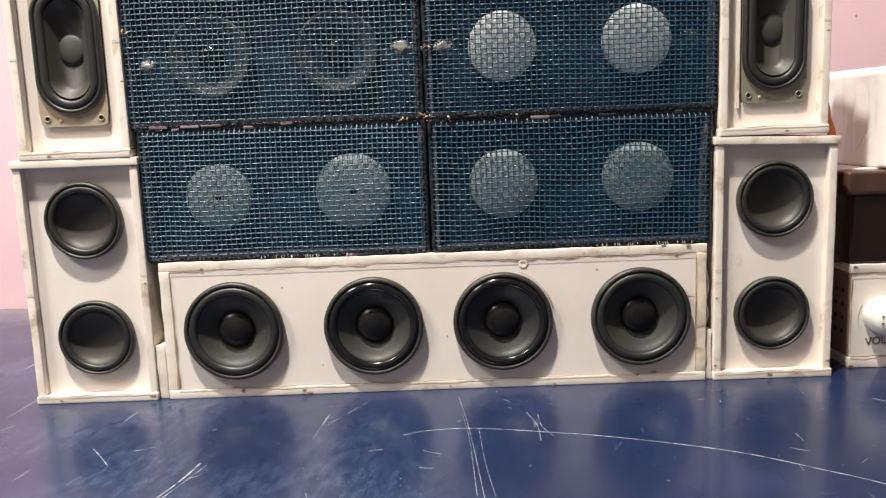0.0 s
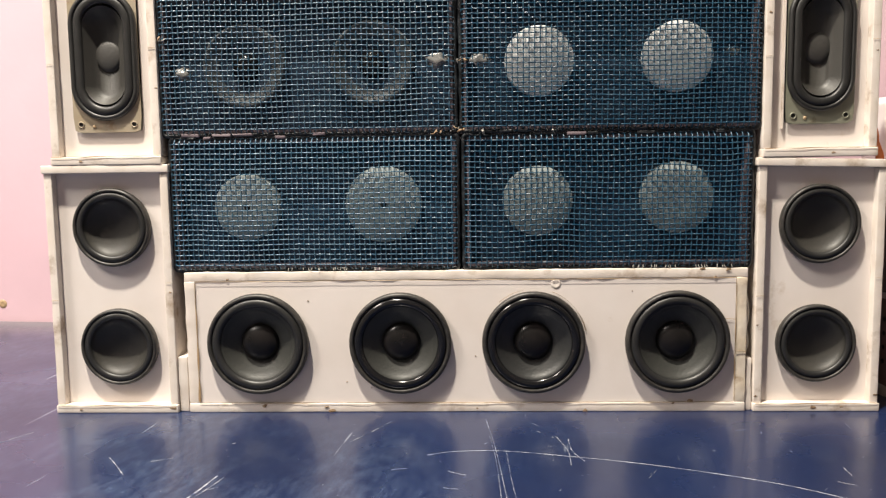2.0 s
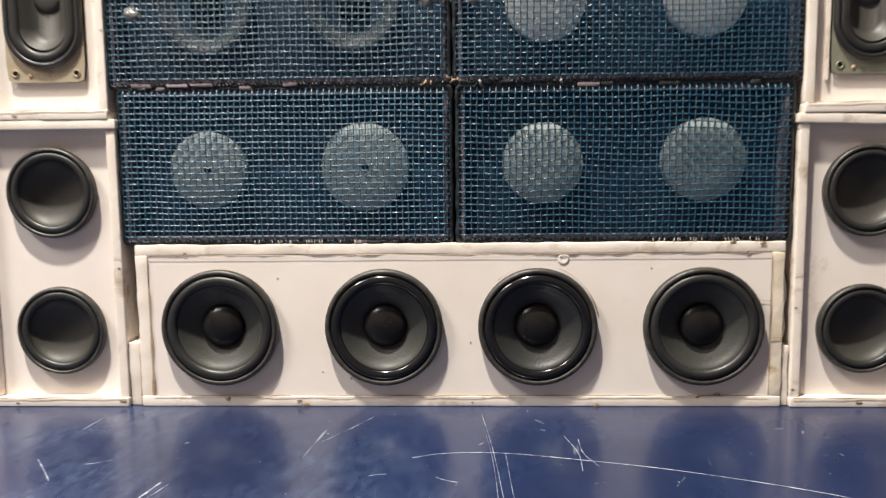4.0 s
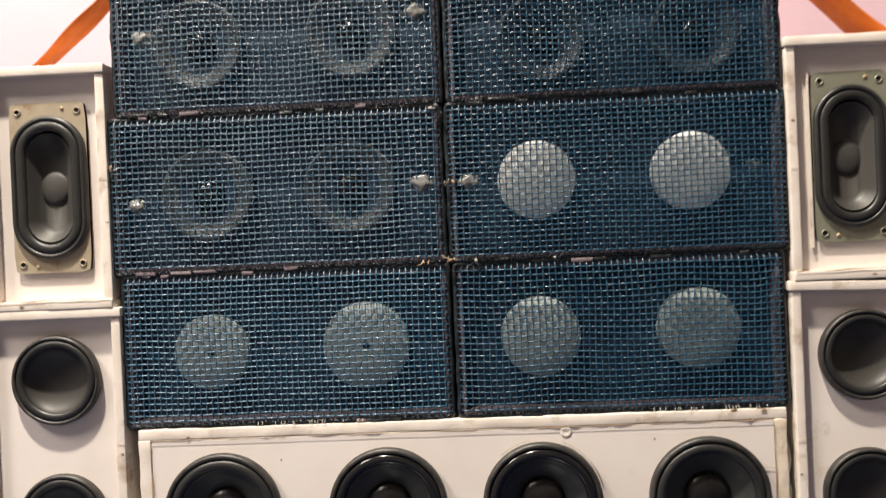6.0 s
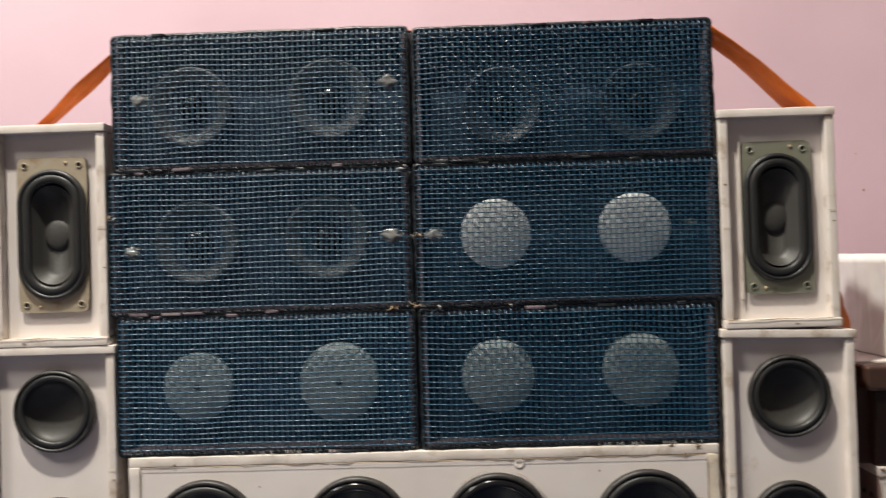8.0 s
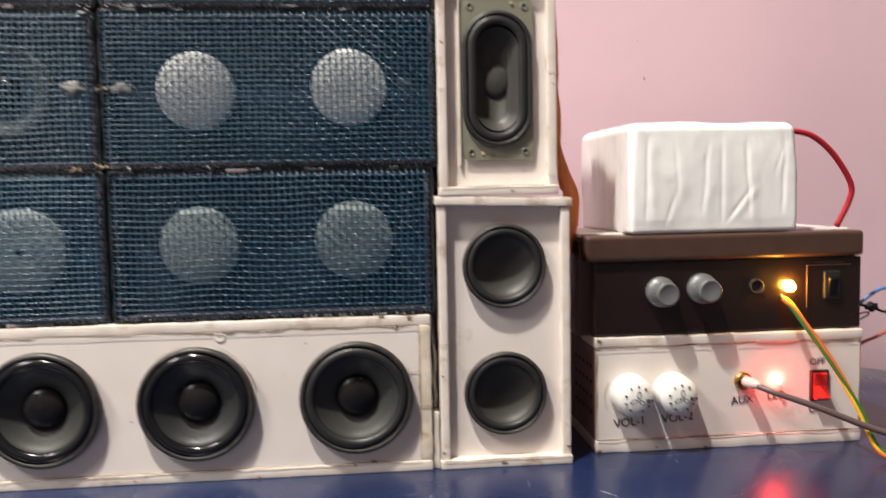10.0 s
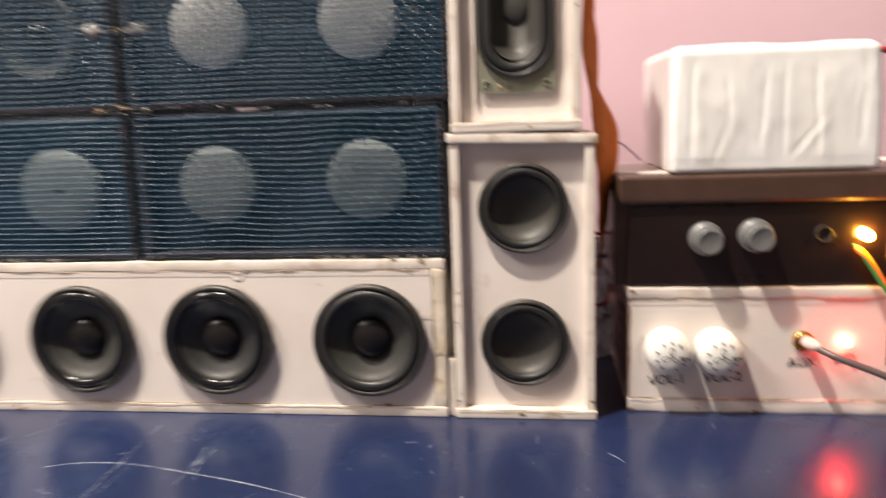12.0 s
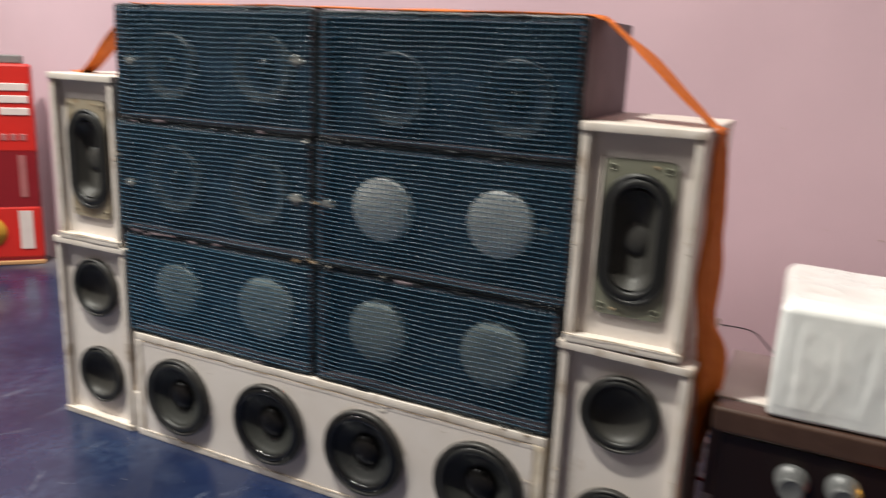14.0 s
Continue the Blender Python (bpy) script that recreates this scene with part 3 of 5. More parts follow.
def tower_box(x0, x1, z0, z1, depth, recess, lip, drivers, label, thick=0.0065, tilt=0.0):
    """Open-fronted foam-board cabinet: five boards and a set-back baffle."""
    w, h = x1 - x0, z1 - z0
    t = thing("speaker_box", ((x0 + x1) / 2, 0, z0), label, "speaker", "small speaker boxes")
    part("top_board", board(-w / 2 - lip, w / 2 + lip, -0.0015, depth, h - thick, h, tilt=tilt), CREAM_EDGE, t)
    part("bottom_board", board(-w / 2 - lip * 0.3, w / 2 + lip * 0.3, -0.002, depth, 0, thick, 0.0002), CREAM_EDGE, t)
    part("side_board", board(-w / 2, -w / 2 + thick, 0, depth, thick, h - thick), CREAM_EDGE, t)
    part("side_board", board(w / 2 - thick, w / 2, 0, depth, thick, h - thick - tilt), CREAM_EDGE, t)
    part("back_board", box(-w / 2 + thick, w / 2 - thick, depth - thick, depth - 0.001, thick, h - thick), CREAM, t)
    part("baffle", holed(-w / 2 + thick, w / 2 - thick, thick, h - thick, recess, recess + 0.004, drivers), CREAM, t)
    return t


# ---- the wide bass cabinet on the table ----
bass = thing("bass_speaker_box", (-0.0105, 0, 0), "long cream-painted speaker box with four black drivers on the table", "speaker")
W, H, D = 0.2255, 0.116, 0.135
part("top_board", board(-W, W, 0.0, D, H - 0.0075, H, 0.0006), CREAM_EDGE, bass)
part("bottom_board", board(-W, W, -0.0006, D, 0, 0.0075, 0.0003), CREAM_EDGE, bass)
part("side_board", board(-W, -W + 0.0085, 0.0, D, 0.0075, H - 0.0075, 0.0006), CREAM_EDGE, bass)
part("side_board", board(W - 0.0085, W, 0.0, D, 0.0075, H - 0.0075, 0.0007), CREAM_AGED, bass, "yellowed side board")
part("back_board", box(-W + 0.0085, W - 0.0085, D - 0.006, D - 0.001, 0.0075, H - 0.0075), CREAM, bass)
BASS = [(-0.1662, 0.0575), (-0.0505, 0.0575), (0.0565, 0.0575), (0.1705, 0.0575)]
part("baffle", holed(-W + 0.0089, W - 0.0089, 0.0079, H - 0.0079, 0.0006, 0.006, [(x, z, 0.0388, 0) for x, z in BASS]), CREAM, bass)
for i, (x, z) in enumerate(BASS):
    round_driver(bass, x, z, 0.0006, 0.0413, 0.0070, 0.0155, PAPER_CONE if i != 2 else BLACK_CONE, DUST_CAP, glossy=i in (1, 2), deep=0.0092, cap_rise=0.007)
# glue seams, knots and scuffs
def crack(parent, points, wide, material=GLUE, y=0.0):
    """Thin dirty joint or crack on a front face, uneven in width."""
    bm, prev = bmesh.new(), None
    for i, p in enumerate(spline([(px, 0, pz) for px, pz in points], 10)):
        hw = wide * (0.25 + 0.75 * abs(noise.noise(Vector((p.x * 37 + 7, p.z * 37, wide * 900)))) * 2)
        d = Vector((0, 0, hw)) if abs(points[-1][0] - points[0][0]) > abs(points[-1][1] - points[0][1]) else Vector((hw, 0, 0))
        p = p + Vector((noise.noise(p * 60), 0, noise.noise(p * 60 + Vector((9, 0, 0))))) * 0.0004
        row = [bm.verts.new(p - d * 0.5), bm.verts.new(p + Vector((0, -0.00022, 0))), bm.verts.new(p + d * 0.5)]
        if prev:
            bm.faces.new((prev[0], prev[1], row[1], row[0]))
            bm.faces.new((prev[1], prev[2], row[2], row[1]))
        prev = row
    bmesh.ops.recalc_face_normals(bm, faces=bm.faces)
    part("joint_line", bm, material, parent, "", Matrix.Translation((0, y, 0)))


def chip(parent, x, z, r, seed, y=0.0, flat_=0.6):
    """Broken-out spot of the edge with dirty foam in it."""
    rr_ = random.Random(seed)
    bm = bmesh.new()
    mid = bm.verts.new((x, y - 0.0001, z))
    n = 9
    ring = []
    for k in range(n):
        q = r * rr_.uniform(0.45, 1.1)
        ring.append(bm.verts.new((x + q * math.cos(6.283 * k / n), y + 0.0002, z + flat_ * q * math.sin(6.283 * k / n))))
    for k in range(n):
        bm.faces.new((mid, ring[k], ring[(k + 1) % n]))
    bmesh.ops.recalc_face_normals(bm, faces=bm.faces)
    part("chip", bm, GLUE_DARK, parent)


crack(bass, [(-W + 0.0088, 0.009), (-W + 0.009, 0.05), (-W + 0.0088, H - 0.009)], 0.0017, y=-0.0006)
crack(bass, [(W - 0.0088, 0.009), (W - 0.0088, 0.05), (W - 0.0088, H - 0.009)], 0.0012, y=-0.0006)
crack(bass, [(-W + 0.009, 0.0078), (-0.05, 0.0079), (0.1, 0.0078), (W - 0.009, 0.0078)], 0.0008, y=-0.0012)
crack(bass, [(-W + 0.009, H - 0.0077), (0.0, H - 0.0077), (W - 0.009, H - 0.0077)], 0.0007, y=-0.0006)
crack(bass, [(W - 0.0085, 0.049), (W - 0.004, 0.0494), (W - 0.0005, 0.049)], 0.0008, y=-0.0007)
crack(bass, [(W - 0.022, 0.075), (W - 0.015, 0.0755), (W - 0.009, 0.075)], 0.0005, y=-0.0003)
for a0, a1, rr_, wide in ((12, 70, 0.0430, 0.0007), (100, 130, 0.0427, 0.0006)):
    crack(bass, [(0.0565 + rr_ * math.cos(radians(a0 + (a1 - a0) * k / 6)), 0.0575 + rr_ * math.sin(radians(a0 + (a1 - a0) * k / 6))) for k in range(7)], wide, GLUE_DARK, y=-0.0001)
for k, (x, z, r) in enumerate(((-0.108, 0.0012, 0.0036), (-0.163, 0.0055, 0.0028), (-0.112, 0.0045, 0.002), (0.011, 0.003, 0.0015), (0.098, 0.0012, 0.003), (0.182, 0.0085, 0.0026), (0.168, 0.007, 0.0016), (0.2, 0.109, 0.0022), (-0.19, 0.11, 0.0018), (0.21, 0.115, 0.003), (0.19, 0.1155, 0.0026))):
    chip(bass, x, z, r, k, y=-0.0012 if z < 0.0079 else -0.0006)
part("filler_blob", rings([(0.0042, 0.0006), (0.0038, 0.0002), (0.0028, -0.0001), (0.0018, 0.0002), (0, 0.0003)], 0, 18), CREAM_EDGE, bass, "", pose(0.0745, 0, 0.1045))
for x, z in ((0.135, 0.098), (-0.095, 0.025), (-0.075, 0.02), (-0.125, 0.092), (0.01, 0.046)):
    part("scuff", rings([(0.0006, 0.0005), (0.0005, 0.0003), (0, 0.0002)], 0, 10), GLUE_DARK, bass, "", pose(x, 0, z))

for x0, x1, zt in ((-0.2446, -0.2372, 0.046), (0.2158, 0.2205, 0.043)):
    tagged(part("filler_strip", board(x0, x1, 0.002, 0.03, 0.0, zt, 0.0008), CREAM_EDGE), "short cream foam strip wedged between two speaker boxes", "strip")

# ---- side towers ----
low_l = tower_box(-0.3465, -0.2455, 0.0, 0.2035, 0.135, 0.007, 0.0012, [(0, 0.153, 0.0285, 0), (0.0015, 0.0545, 0.0285, 0)], "cream foam-board box with two black round drivers on the table")
for x, z in ((0.0015, 0.153), (0.0025, 0.0545)):
    round_driver(low_l, x, z, 0.007, 0.0318, 0.0065, 0, BOWL_CONE, BOWL_CONE, deep=0.0095)
low_r = tower_box(0.2215, 0.3195, 0.0, 0.2025, 0.135, 0.007, 0.0018, [(0, 0.150, 0.028, 0), (0, 0.0545, 0.028, 0)], "cream foam-board box with two black round drivers beside the amplifiers", tilt=0.0028)
for x, z in ((0.0005, 0.150), (0.0003, 0.0545)):
    round_driver(low_r, x, z, 0.007, 0.0313, 0.0065, 0, BOWL_CONE, BOWL_CONE, deep=0.0095)
up_l = tower_box(-0.3385, -0.2495, 0.2035, 0.3755, 0.135, 0.008, 0.0008, [(0.002, 0.0865, 0.024, 0.03)], "cream box with an oval driver on a tan plate")
oval_driver(up_l, 0.0005, 0.0865, 0.008, 0.0555, 0.121, BEIGE_PLATE, "oval black driver on a tan steel plate")
up_r = tower_box(0.2235, 0.3105, 0.2025, 0.3695, 0.135, 0.008, 0.0008, [(0, 0.084, 0.023, 0.03)], "cream box with an oval driver on an olive plate")
oval_driver(up_r, 0.001, 0.084, 0.008, 0.0525, 0.117, OLIVE_PLATE, "oval black driver on an olive steel plate")
for t_, hw, hz, marks in ((low_l, 0.0505, 0.2035, ((0.047, 0.004, 0.003), (0.0485, 0.1, 0.0014), (-0.03, 0.003, 0.0018))), (low_r, 0.049, 0.2025, ((0.047, 0.013, 0.002), (-0.002, 0.0035, 0.003), (0.02, 0.004, 0.0016), (-0.047, 0.07, 0.0013), (-0.0475, 0.012, 0.002))),
                          (up_l, 0.0445, 0.172, ((0.043, 0.06, 0.0014), (-0.02, 0.003, 0.002))), (up_r, 0.0435, 0.167, ((0.041, 0.08, 0.0012), (-0.04, 0.11, 0.0016), (0.01, 0.003, 0.002)))):
    crack(t_, [(-hw + 0.001, 0.0067), (0.0, 0.0068), (hw - 0.001, 0.0067)], 0.0008, y=-0.0026)
    crack(t_, [(-hw, hz * 0.46), (-hw + 0.003, hz * 0.462), (-hw + 0.0063, hz * 0.46)], 0.0006, y=-0.0005)
    crack(t_, [(hw - 0.0063, hz * 0.53), (hw - 0.003, hz * 0.531), (hw, hz * 0.53)], 0.0006, y=-0.0005)
    for k, (x, z, r) in enumerate(marks):
        chip(t_, x, z, r, k + 40, y=-0.0024 if z < 0.0065 else -0.0004)
part("thin_shim", box(-0.0275, -0.0265, 0.005, 0.008, 0.022, 0.143), CREAM_EDGE, up_r)

# ---- meshed cabinets ----


def woven(w, h, seed, pitch_x=0.0042, pitch_z=0.0041, slack=1.0, r=0.00047):
    """Woven wire cloth w by h, its lower left corner at the origin, slightly slack, folded back at the rim."""
    nx, nz = round(w / pitch_x), round(h / pitch_z)
    so = Vector((seed * 7.3, seed * 3.1, 0))

    def spot(u, v, lift):
        x, z = u * w, v * h
        edge = min(u, 1 - u) * w, min(v, 1 - v) * h
        keep = min(1, edge[0] / 0.02) * min(1, edge[1] / 0.02)
        n = noise.noise_vector(Vector((x * 17, z * 19, seed)) + so)
        n2 = noise.noise_vector(Vector((x * 95, z * 95, seed + 9)) + so)
        x += keep * (n.x * 0.0009 * slack + n2.x * 0.00016)
        z += keep * (n.z * 0.0013 * slack + n2.z * 0.00016 + 0.0005 * slack * math.sin(x * 62 + seed * 2))
        y = -0.0014 * keep * (1 + n.y * 1.2)
        for e in edge:
            if e < 0.0035:
                y += 0.0035 * (1 - e / 0.0035) ** 2
        return (x, y + lift, z)

    verts, faces = [], []
    sides = 6

    def wire(points, sideways):
        base = len(verts)
        for p in points:
            for k in range(sides):
                a = 2 * math.pi * k / sides
                o, q = r * math.cos(a), r * math.sin(a)
                verts.append((p[0] + (0 if sideways else o), p[1] + q, p[2] + (o if sideways else 0)))
        for i in range(len(points) - 1):
            for k in range(sides):
                a, b = base + i * sides + k, base + i * sides + (k + 1) % sides
                faces.append((a, b, b + sides, a + sides) if not sideways else (b, a, a + sides, b + sides))

    for i in range(nx + 1):
        wire([spot(i / nx, j / (2 * nz), 0 if j % 2 else 0.0006 * (-1) ** (i + j // 2)) for j in range(2 * nz + 1)], False)
    for j in range(nz + 1):
        wire([spot(i / (2 * nx), j / nz, 0 if i % 2 else -0.0006 * (-1) ** (j + i // 2)) for i in range(2 * nx + 1)], True)
    me = bpy.data.meshes.new("wire_mesh")
    me.from_pydata(verts, [], faces)
    me.polygons.foreach_set("use_smooth", [True] * len(faces))
    me.update()
    return me


def edge_bead(w, h, seed, r=0.0021):
    """Uneven black bead that runs round the front rim."""
    c = 0.004
    pts = []
    for cx, cz, a0 in ((w - c, h - c, 0), (c, h - c, 90), (c, c, 180), (w - c, c, 270)):
        for k in range(4):
            a = radians(a0 + 30 * k)
            pts.append(Vector((cx + (c - r * 0.5) * math.cos(a), 0.0028, cz + (c - r * 0.5) * math.sin(a))))
        nxt = {0: (Vector((w - c, 0, h)), Vector((c, 0, h))), 90: (Vector((0, 0, h - c)), Vector((0, 0, c))), 180: (Vector((c, 0, 0)), Vector((w - c, 0, 0))), 270: (Vector((w, 0, c)), Vector((w, 0, h - c)))}[a0]
        n = 24
        for k in range(1, n):
            p = nxt[0].lerp(nxt[1], k / n)
            p.x = min(max(p.x, r * 0.5), w - r * 0.5)
            p.z = min(max(p.z, r * 0.5), h - r * 0.5)
            p.y = 0.0028
            nn = noise.noise_vector(p * 90 + Vector((seed, 0, 0)))
            pts.append(p + nn * 0.0006)
    bm = bmesh.new()
    rows = []
    m = len(pts)
    for i, p in enumerate(pts):
        d = (pts[(i + 1) % m] - pts[i - 1]).normalized()
        u = Vector((0, 1, 0))
        q = d.cross(u).normalized()
        k = r * (1 + 0.35 * noise.noise(p * 140 + Vector((seed, 3, 1))))
        rows.append([bm.verts.new(p + (u * math.cos(a) + q * math.sin(a)) * k) for a in (0, 1.047, 2.094, 3.1416, 4.189, 5.236)])
    for a, b in zip(rows, rows[1:] + rows[:1]):
        for k in range(6):
            bm.faces.new((a[k], a[(k + 1) % 6], b[(k + 1) % 6], b[k]))
    bmesh.ops.recalc_face_normals(bm, faces=bm.faces)
    return flat(bm, True)


def blob(r, seed):
    bm = bmesh.new()
    bmesh.ops.create_icosphere(bm, subdivisions=3, radius=r)
    for v in bm.verts:
        k = 1 + 0.45 * noise.noise(v.co * (1.6 / r) + Vector((seed, 0, 0)))
        v.co = Vector((v.co.x * 1.35 * k, v.co.y * 0.55 * k, v.co.z * 0.9 * k))
    return flat(bm, True)


CAVE = 0.0165


def mesh_cabinet(x0, x1, z0, z1, seed, fronts, wire_mat, label, glue=(), shift=0.0022, pin=False, weave=(0.0042, 0.0041, 1.0)):
    """Speaker box behind woven wire: shell, navy front board, two fronts behind the wire, bead round the rim."""
    w, h, D = x1 - x0, z1 - z0, 0.13
    t = thing("mesh_speaker_box", (x0, shift, z0), label, "speaker", "stacked mesh-fronted speakers")
    lap = (0.0, 0.0018) if x0 < -0.1 else (0.0018, 0.0)
    part("shell", box(0.0006 - lap[0], w - 0.0006 + lap[1], CAVE + 0.002, D, 0, h, 0.0015), MAUVE, t)
    for x_0, x_1, z_0, z_1 in ((0.0006, 0.005, 0, h), (w - 0.005, w - 0.0006, 0, h), (0.005, w - 0.005, 0, 0.005), (0.005, w - 0.005, h - 0.005, h)):
        part("rim_strip", box(x_0, x_1, 0.0025, CAVE + 0.002, z_0, z_1), MAUVE, t)
    part("front_board", box(0.005, w - 0.005, CAVE, CAVE + 0.002, 0.005, h - 0.005), NAVY, t)
    part("edge_bead", edge_bead(w, h, seed), BLACK_TAPE, t)
    me = woven(w - 0.003, h - 0.003, seed, *weave)
    me.materials.append(wire_mat)
    wm = new("wire_mesh", me)
    wm.parent = t
    wm.location = (0.0015, -0.0018, 0.0015)
    tagged(wm, "woven blue painted wire cloth", kind="stuff")
    for kind, fx, fz, r in fronts:
        cx, cz, r = fx * 1.013 - x0, 0.25 + (fz - 0.25) * 1.013 - z0, r * 1.012
        at = pose(cx, CAVE, cz)
        ring_mat = DIM_RING if kind == "dim" else GREY_RING
        if kind in ("silver", "grey"):
            d = part("disc", rings([(r, 0), (r, -0.0096), (r * 0.992, -0.0098), (r * 0.4, -0.0101), (0, -0.0102)], 0, 48), SILVER_DISC if kind == "silver" else GREY_DISC, t, kind + " round disc behind the wire", at)
            if pin:
                part("pin", rings([(0.0026, -0.01), (0.0024, -0.0106), (0.0, -0.0108)], 0, 14), DARK_HOLE, d)
        else:
            ring = part("driver", rings([(r * 1.03, 0), (r * 1.03, -0.006), (r, -0.0082), (r * 0.96, -0.0085), (r * 0.88, -0.0068), (r * 0.77, -0.0046), (r * 0.66, -0.0034)], 0, 48), ring_mat, t, "dim driver behind the wire", at)
            part("cone", rings([(r * 0.69, -0.0036), (r * 0.4, -0.0008), (0, -0.0006)], 0, 40), NAVY, ring)
            part("dust_cap", rings([(r * 0.36 * math.cos(a), -0.0008 - 0.0085 * math.sin(a)) for a in (0, 0.3, 0.6, 0.9, 1.2, 1.45)] + [(0, -0.0093)], 0, 32), RUBBER_GLOSS, ring)
    for gx, gz, gr in glue:
        part("glue_blob", blob(gr * 1.25, seed + gx * 90), HOT_GLUE, t, "whitish dried glue", pose(gx - x0, -0.0012, gz - z0))
    rr = random.Random(seed)
    for k in range(7):
        side = rr.random() < 0.5
        gx, gz = rr.uniform(0.01, w - 0.02), (0.0012 if side else h - 0.0012)
        part("tape_scrap", box(gx, gx + rr.uniform(0.006, 0.016), -0.0018, 0.002, gz - 0.0012, gz + 0.0012, 0.0007, 2, wobble=0.0005), rr.choice((BLACK_TAPE, BLACK_TAPE, BLACK_TAPE, MAUVE)), t)
    return t


LOW, MID, TOP = 0.116, 0.2245, 0.336
mesh_cabinet(-0.2445, -0.0125, LOW, 0.2245, 1, [("grey", -0.182, 0.169, 0.0262), ("grey", -0.0725, 0.170, 0.0302)], WIRE, "speaker box with blue wire mesh over two grey discs", pin=True, weave=(0.0041, 0.0041, 0.8))
mesh_cabinet(-0.0095, 0.2185, LOW, 0.2245, 2, [("grey", 0.0497, 0.1715, 0.0275), ("grey", 0.1588, 0.173, 0.028)], WIRE_DEEP, "speaker box with slack blue wire mesh over two grey discs", weave=(0.0043, 0.0042, 1.9))
DULL_BOX = mesh_cabinet(-0.2495, -0.0135, MID, 0.336, 3, [("driver", -0.181, 0.280, 0.032), ("driver", -0.0795, 0.281, 0.032)], WIRE_DARK, "speaker box with slate wire mesh over two dim drivers", [(-0.229, 0.274, 0.0045), (-0.0285, 0.281, 0.005)])
SILVER_BOX = mesh_cabinet(-0.0110, 0.2235, MID, 0.336, 4, [("silver", 0.0510, 0.2802, 0.0268), ("silver", 0.1578, 0.2818, 0.0268)], WIRE_DEEP, "speaker box with blue wire mesh over two silver discs", [(0.0045, 0.281, 0.0045), (0.2, 0.284, 0.003)], weave=(0.0044, 0.0038, 0.6))
mesh_cabinet(-0.2440, -0.0120, TOP, 0.4435, 5, [("driver", -0.183, 0.386, 0.031), ("driver", -0.0745, 0.389, 0.031)], WIRE_DARK, "top speaker box with slate wire mesh over two dim drivers", [(-0.221, 0.391, 0.0048), (-0.0295, 0.4, 0.005)])
mesh_cabinet(-0.0090, 0.2215, TOP, 0.4415, 6, [("dim", 0.059, 0.379, 0.03), ("dim", 0.165, 0.378, 0.03)], WIRE_DEEP, "top speaker box with blue wire mesh over two dim drivers", weave=(0.0043, 0.0039, 0.8))

# torn tape and wire ends where the meshed boxes meet
def shreds(parent, cx, cz, seed, count, reach, origin):
    rr = random.Random(seed)
    for k in range(count):
        a, l = rr.uniform(0, 6.28), rr.uniform(0.3, 1.0) * reach
        x, z = cx - origin[0] + rr.uniform(-0.5, 0.5) * reach, cz - origin[1] + rr.uniform(-0.3, 0.3) * reach
        p = [(x, -0.0015, z), (x + 0.5 * l * math.cos(a), -0.0035 - rr.uniform(0, 0.0015), z + 0.35 * l * math.sin(a) + rr.uniform(-0.001, 0.001)), (x + l * math.cos(a), -0.002, z + 0.6 * l * math.sin(a))]
        part("shred", tube(p, rr.uniform(0.0003, 0.0009), 5, 4), rr.choice((PALE_WIRE, GLUE_DARK, BLACK_TAPE, HOT_GLUE, BLACK_TAPE)), parent)


shreds(SILVER_BOX, -0.0115, 0.2262, 3, 10, 0.007, (-0.0110, MID))
shreds(SILVER_BOX, 0.008, 0.2258, 4, 6, 0.009, (-0.0110, MID))
shreds(SILVER_BOX, -0.0100, 0.2815, 5, 6, 0.006, (-0.0110, MID))
shreds(SILVER_BOX, 0.062, 0.2258, 6, 3, 0.008, (-0.0110, MID))
shreds(DULL_BOX, -0.0260, 0.2262, 7, 4, 0.008, (-0.2495, MID))
shreds(DULL_BOX, -0.2450, 0.2985, 8, 4, 0.006, (-0.2495, MID))
shreds(DULL_BOX, -0.0160, 0.331, 9, 4, 0.006, (-0.2495, MID))

# ---- white amplifier ----
AX0, AX1, AY, AD, AH = 0.3435, 0.5605, 0.0185, 0.17, 0.0905
amp = thing("amplifier", ((AX0 + AX1) / 2, AY, 0), "white home-made amplifier with two knobs and hand lettering", "amplifier")
w = (AX1 - AX0) / 2
part("top_board", board(-w, w, -0.0015, AD, AH - 0.0075, AH, 0.0007, 0.0006), PANEL_WHITE, amp)
part("bottom_board", board(-w, w, -0.0018, AD, 0, 0.0095, 0.0007, 0.0006), PANEL_WHITE, amp)
part("side_board", box(-w, -w + 0.006, 0, AD, 0.0095, AH - 0.0075, 0.0006), SHADED_AMP_SIDE, amp, "side board with small holes, its shade put into the brown colour")
part("side_board", box(w - 0.006, w, 0, AD, 0.0095, AH - 0.0075, 0.0006), PANEL_WHITE, amp)
part("front_panel", box(-w + 0.0008, w - 0.0008, -0.0004, 0.004, 0.0099, AH - 0.0079, 0.0005), PANEL_WHITE, amp)
part("back_board", box(-w + 0.006, w - 0.006, AD - 0.005, AD - 0.001, 0.0095, AH - 0.0075), PANEL_WHITE, amp)
crack(amp, [(-w + 0.001, AH - 0.0079), (0.0, AH - 0.0078), (w - 0.001, AH - 0.0079)], 0.001, GLUE_DARK, y=-0.0018)
crack(amp, [(-w + 0.001, 0.0098), (0.0, 0.0097), (w - 0.001, 0.0098)], 0.0011, GLUE_DARK, y=-0.0022)
crack(amp, [(-w + 0.0015, 0.012), (-w + 0.0013, 0.04), (-w + 0.0015, 0.078)], 0.0012, GLUE_DARK, y=-0.0006)
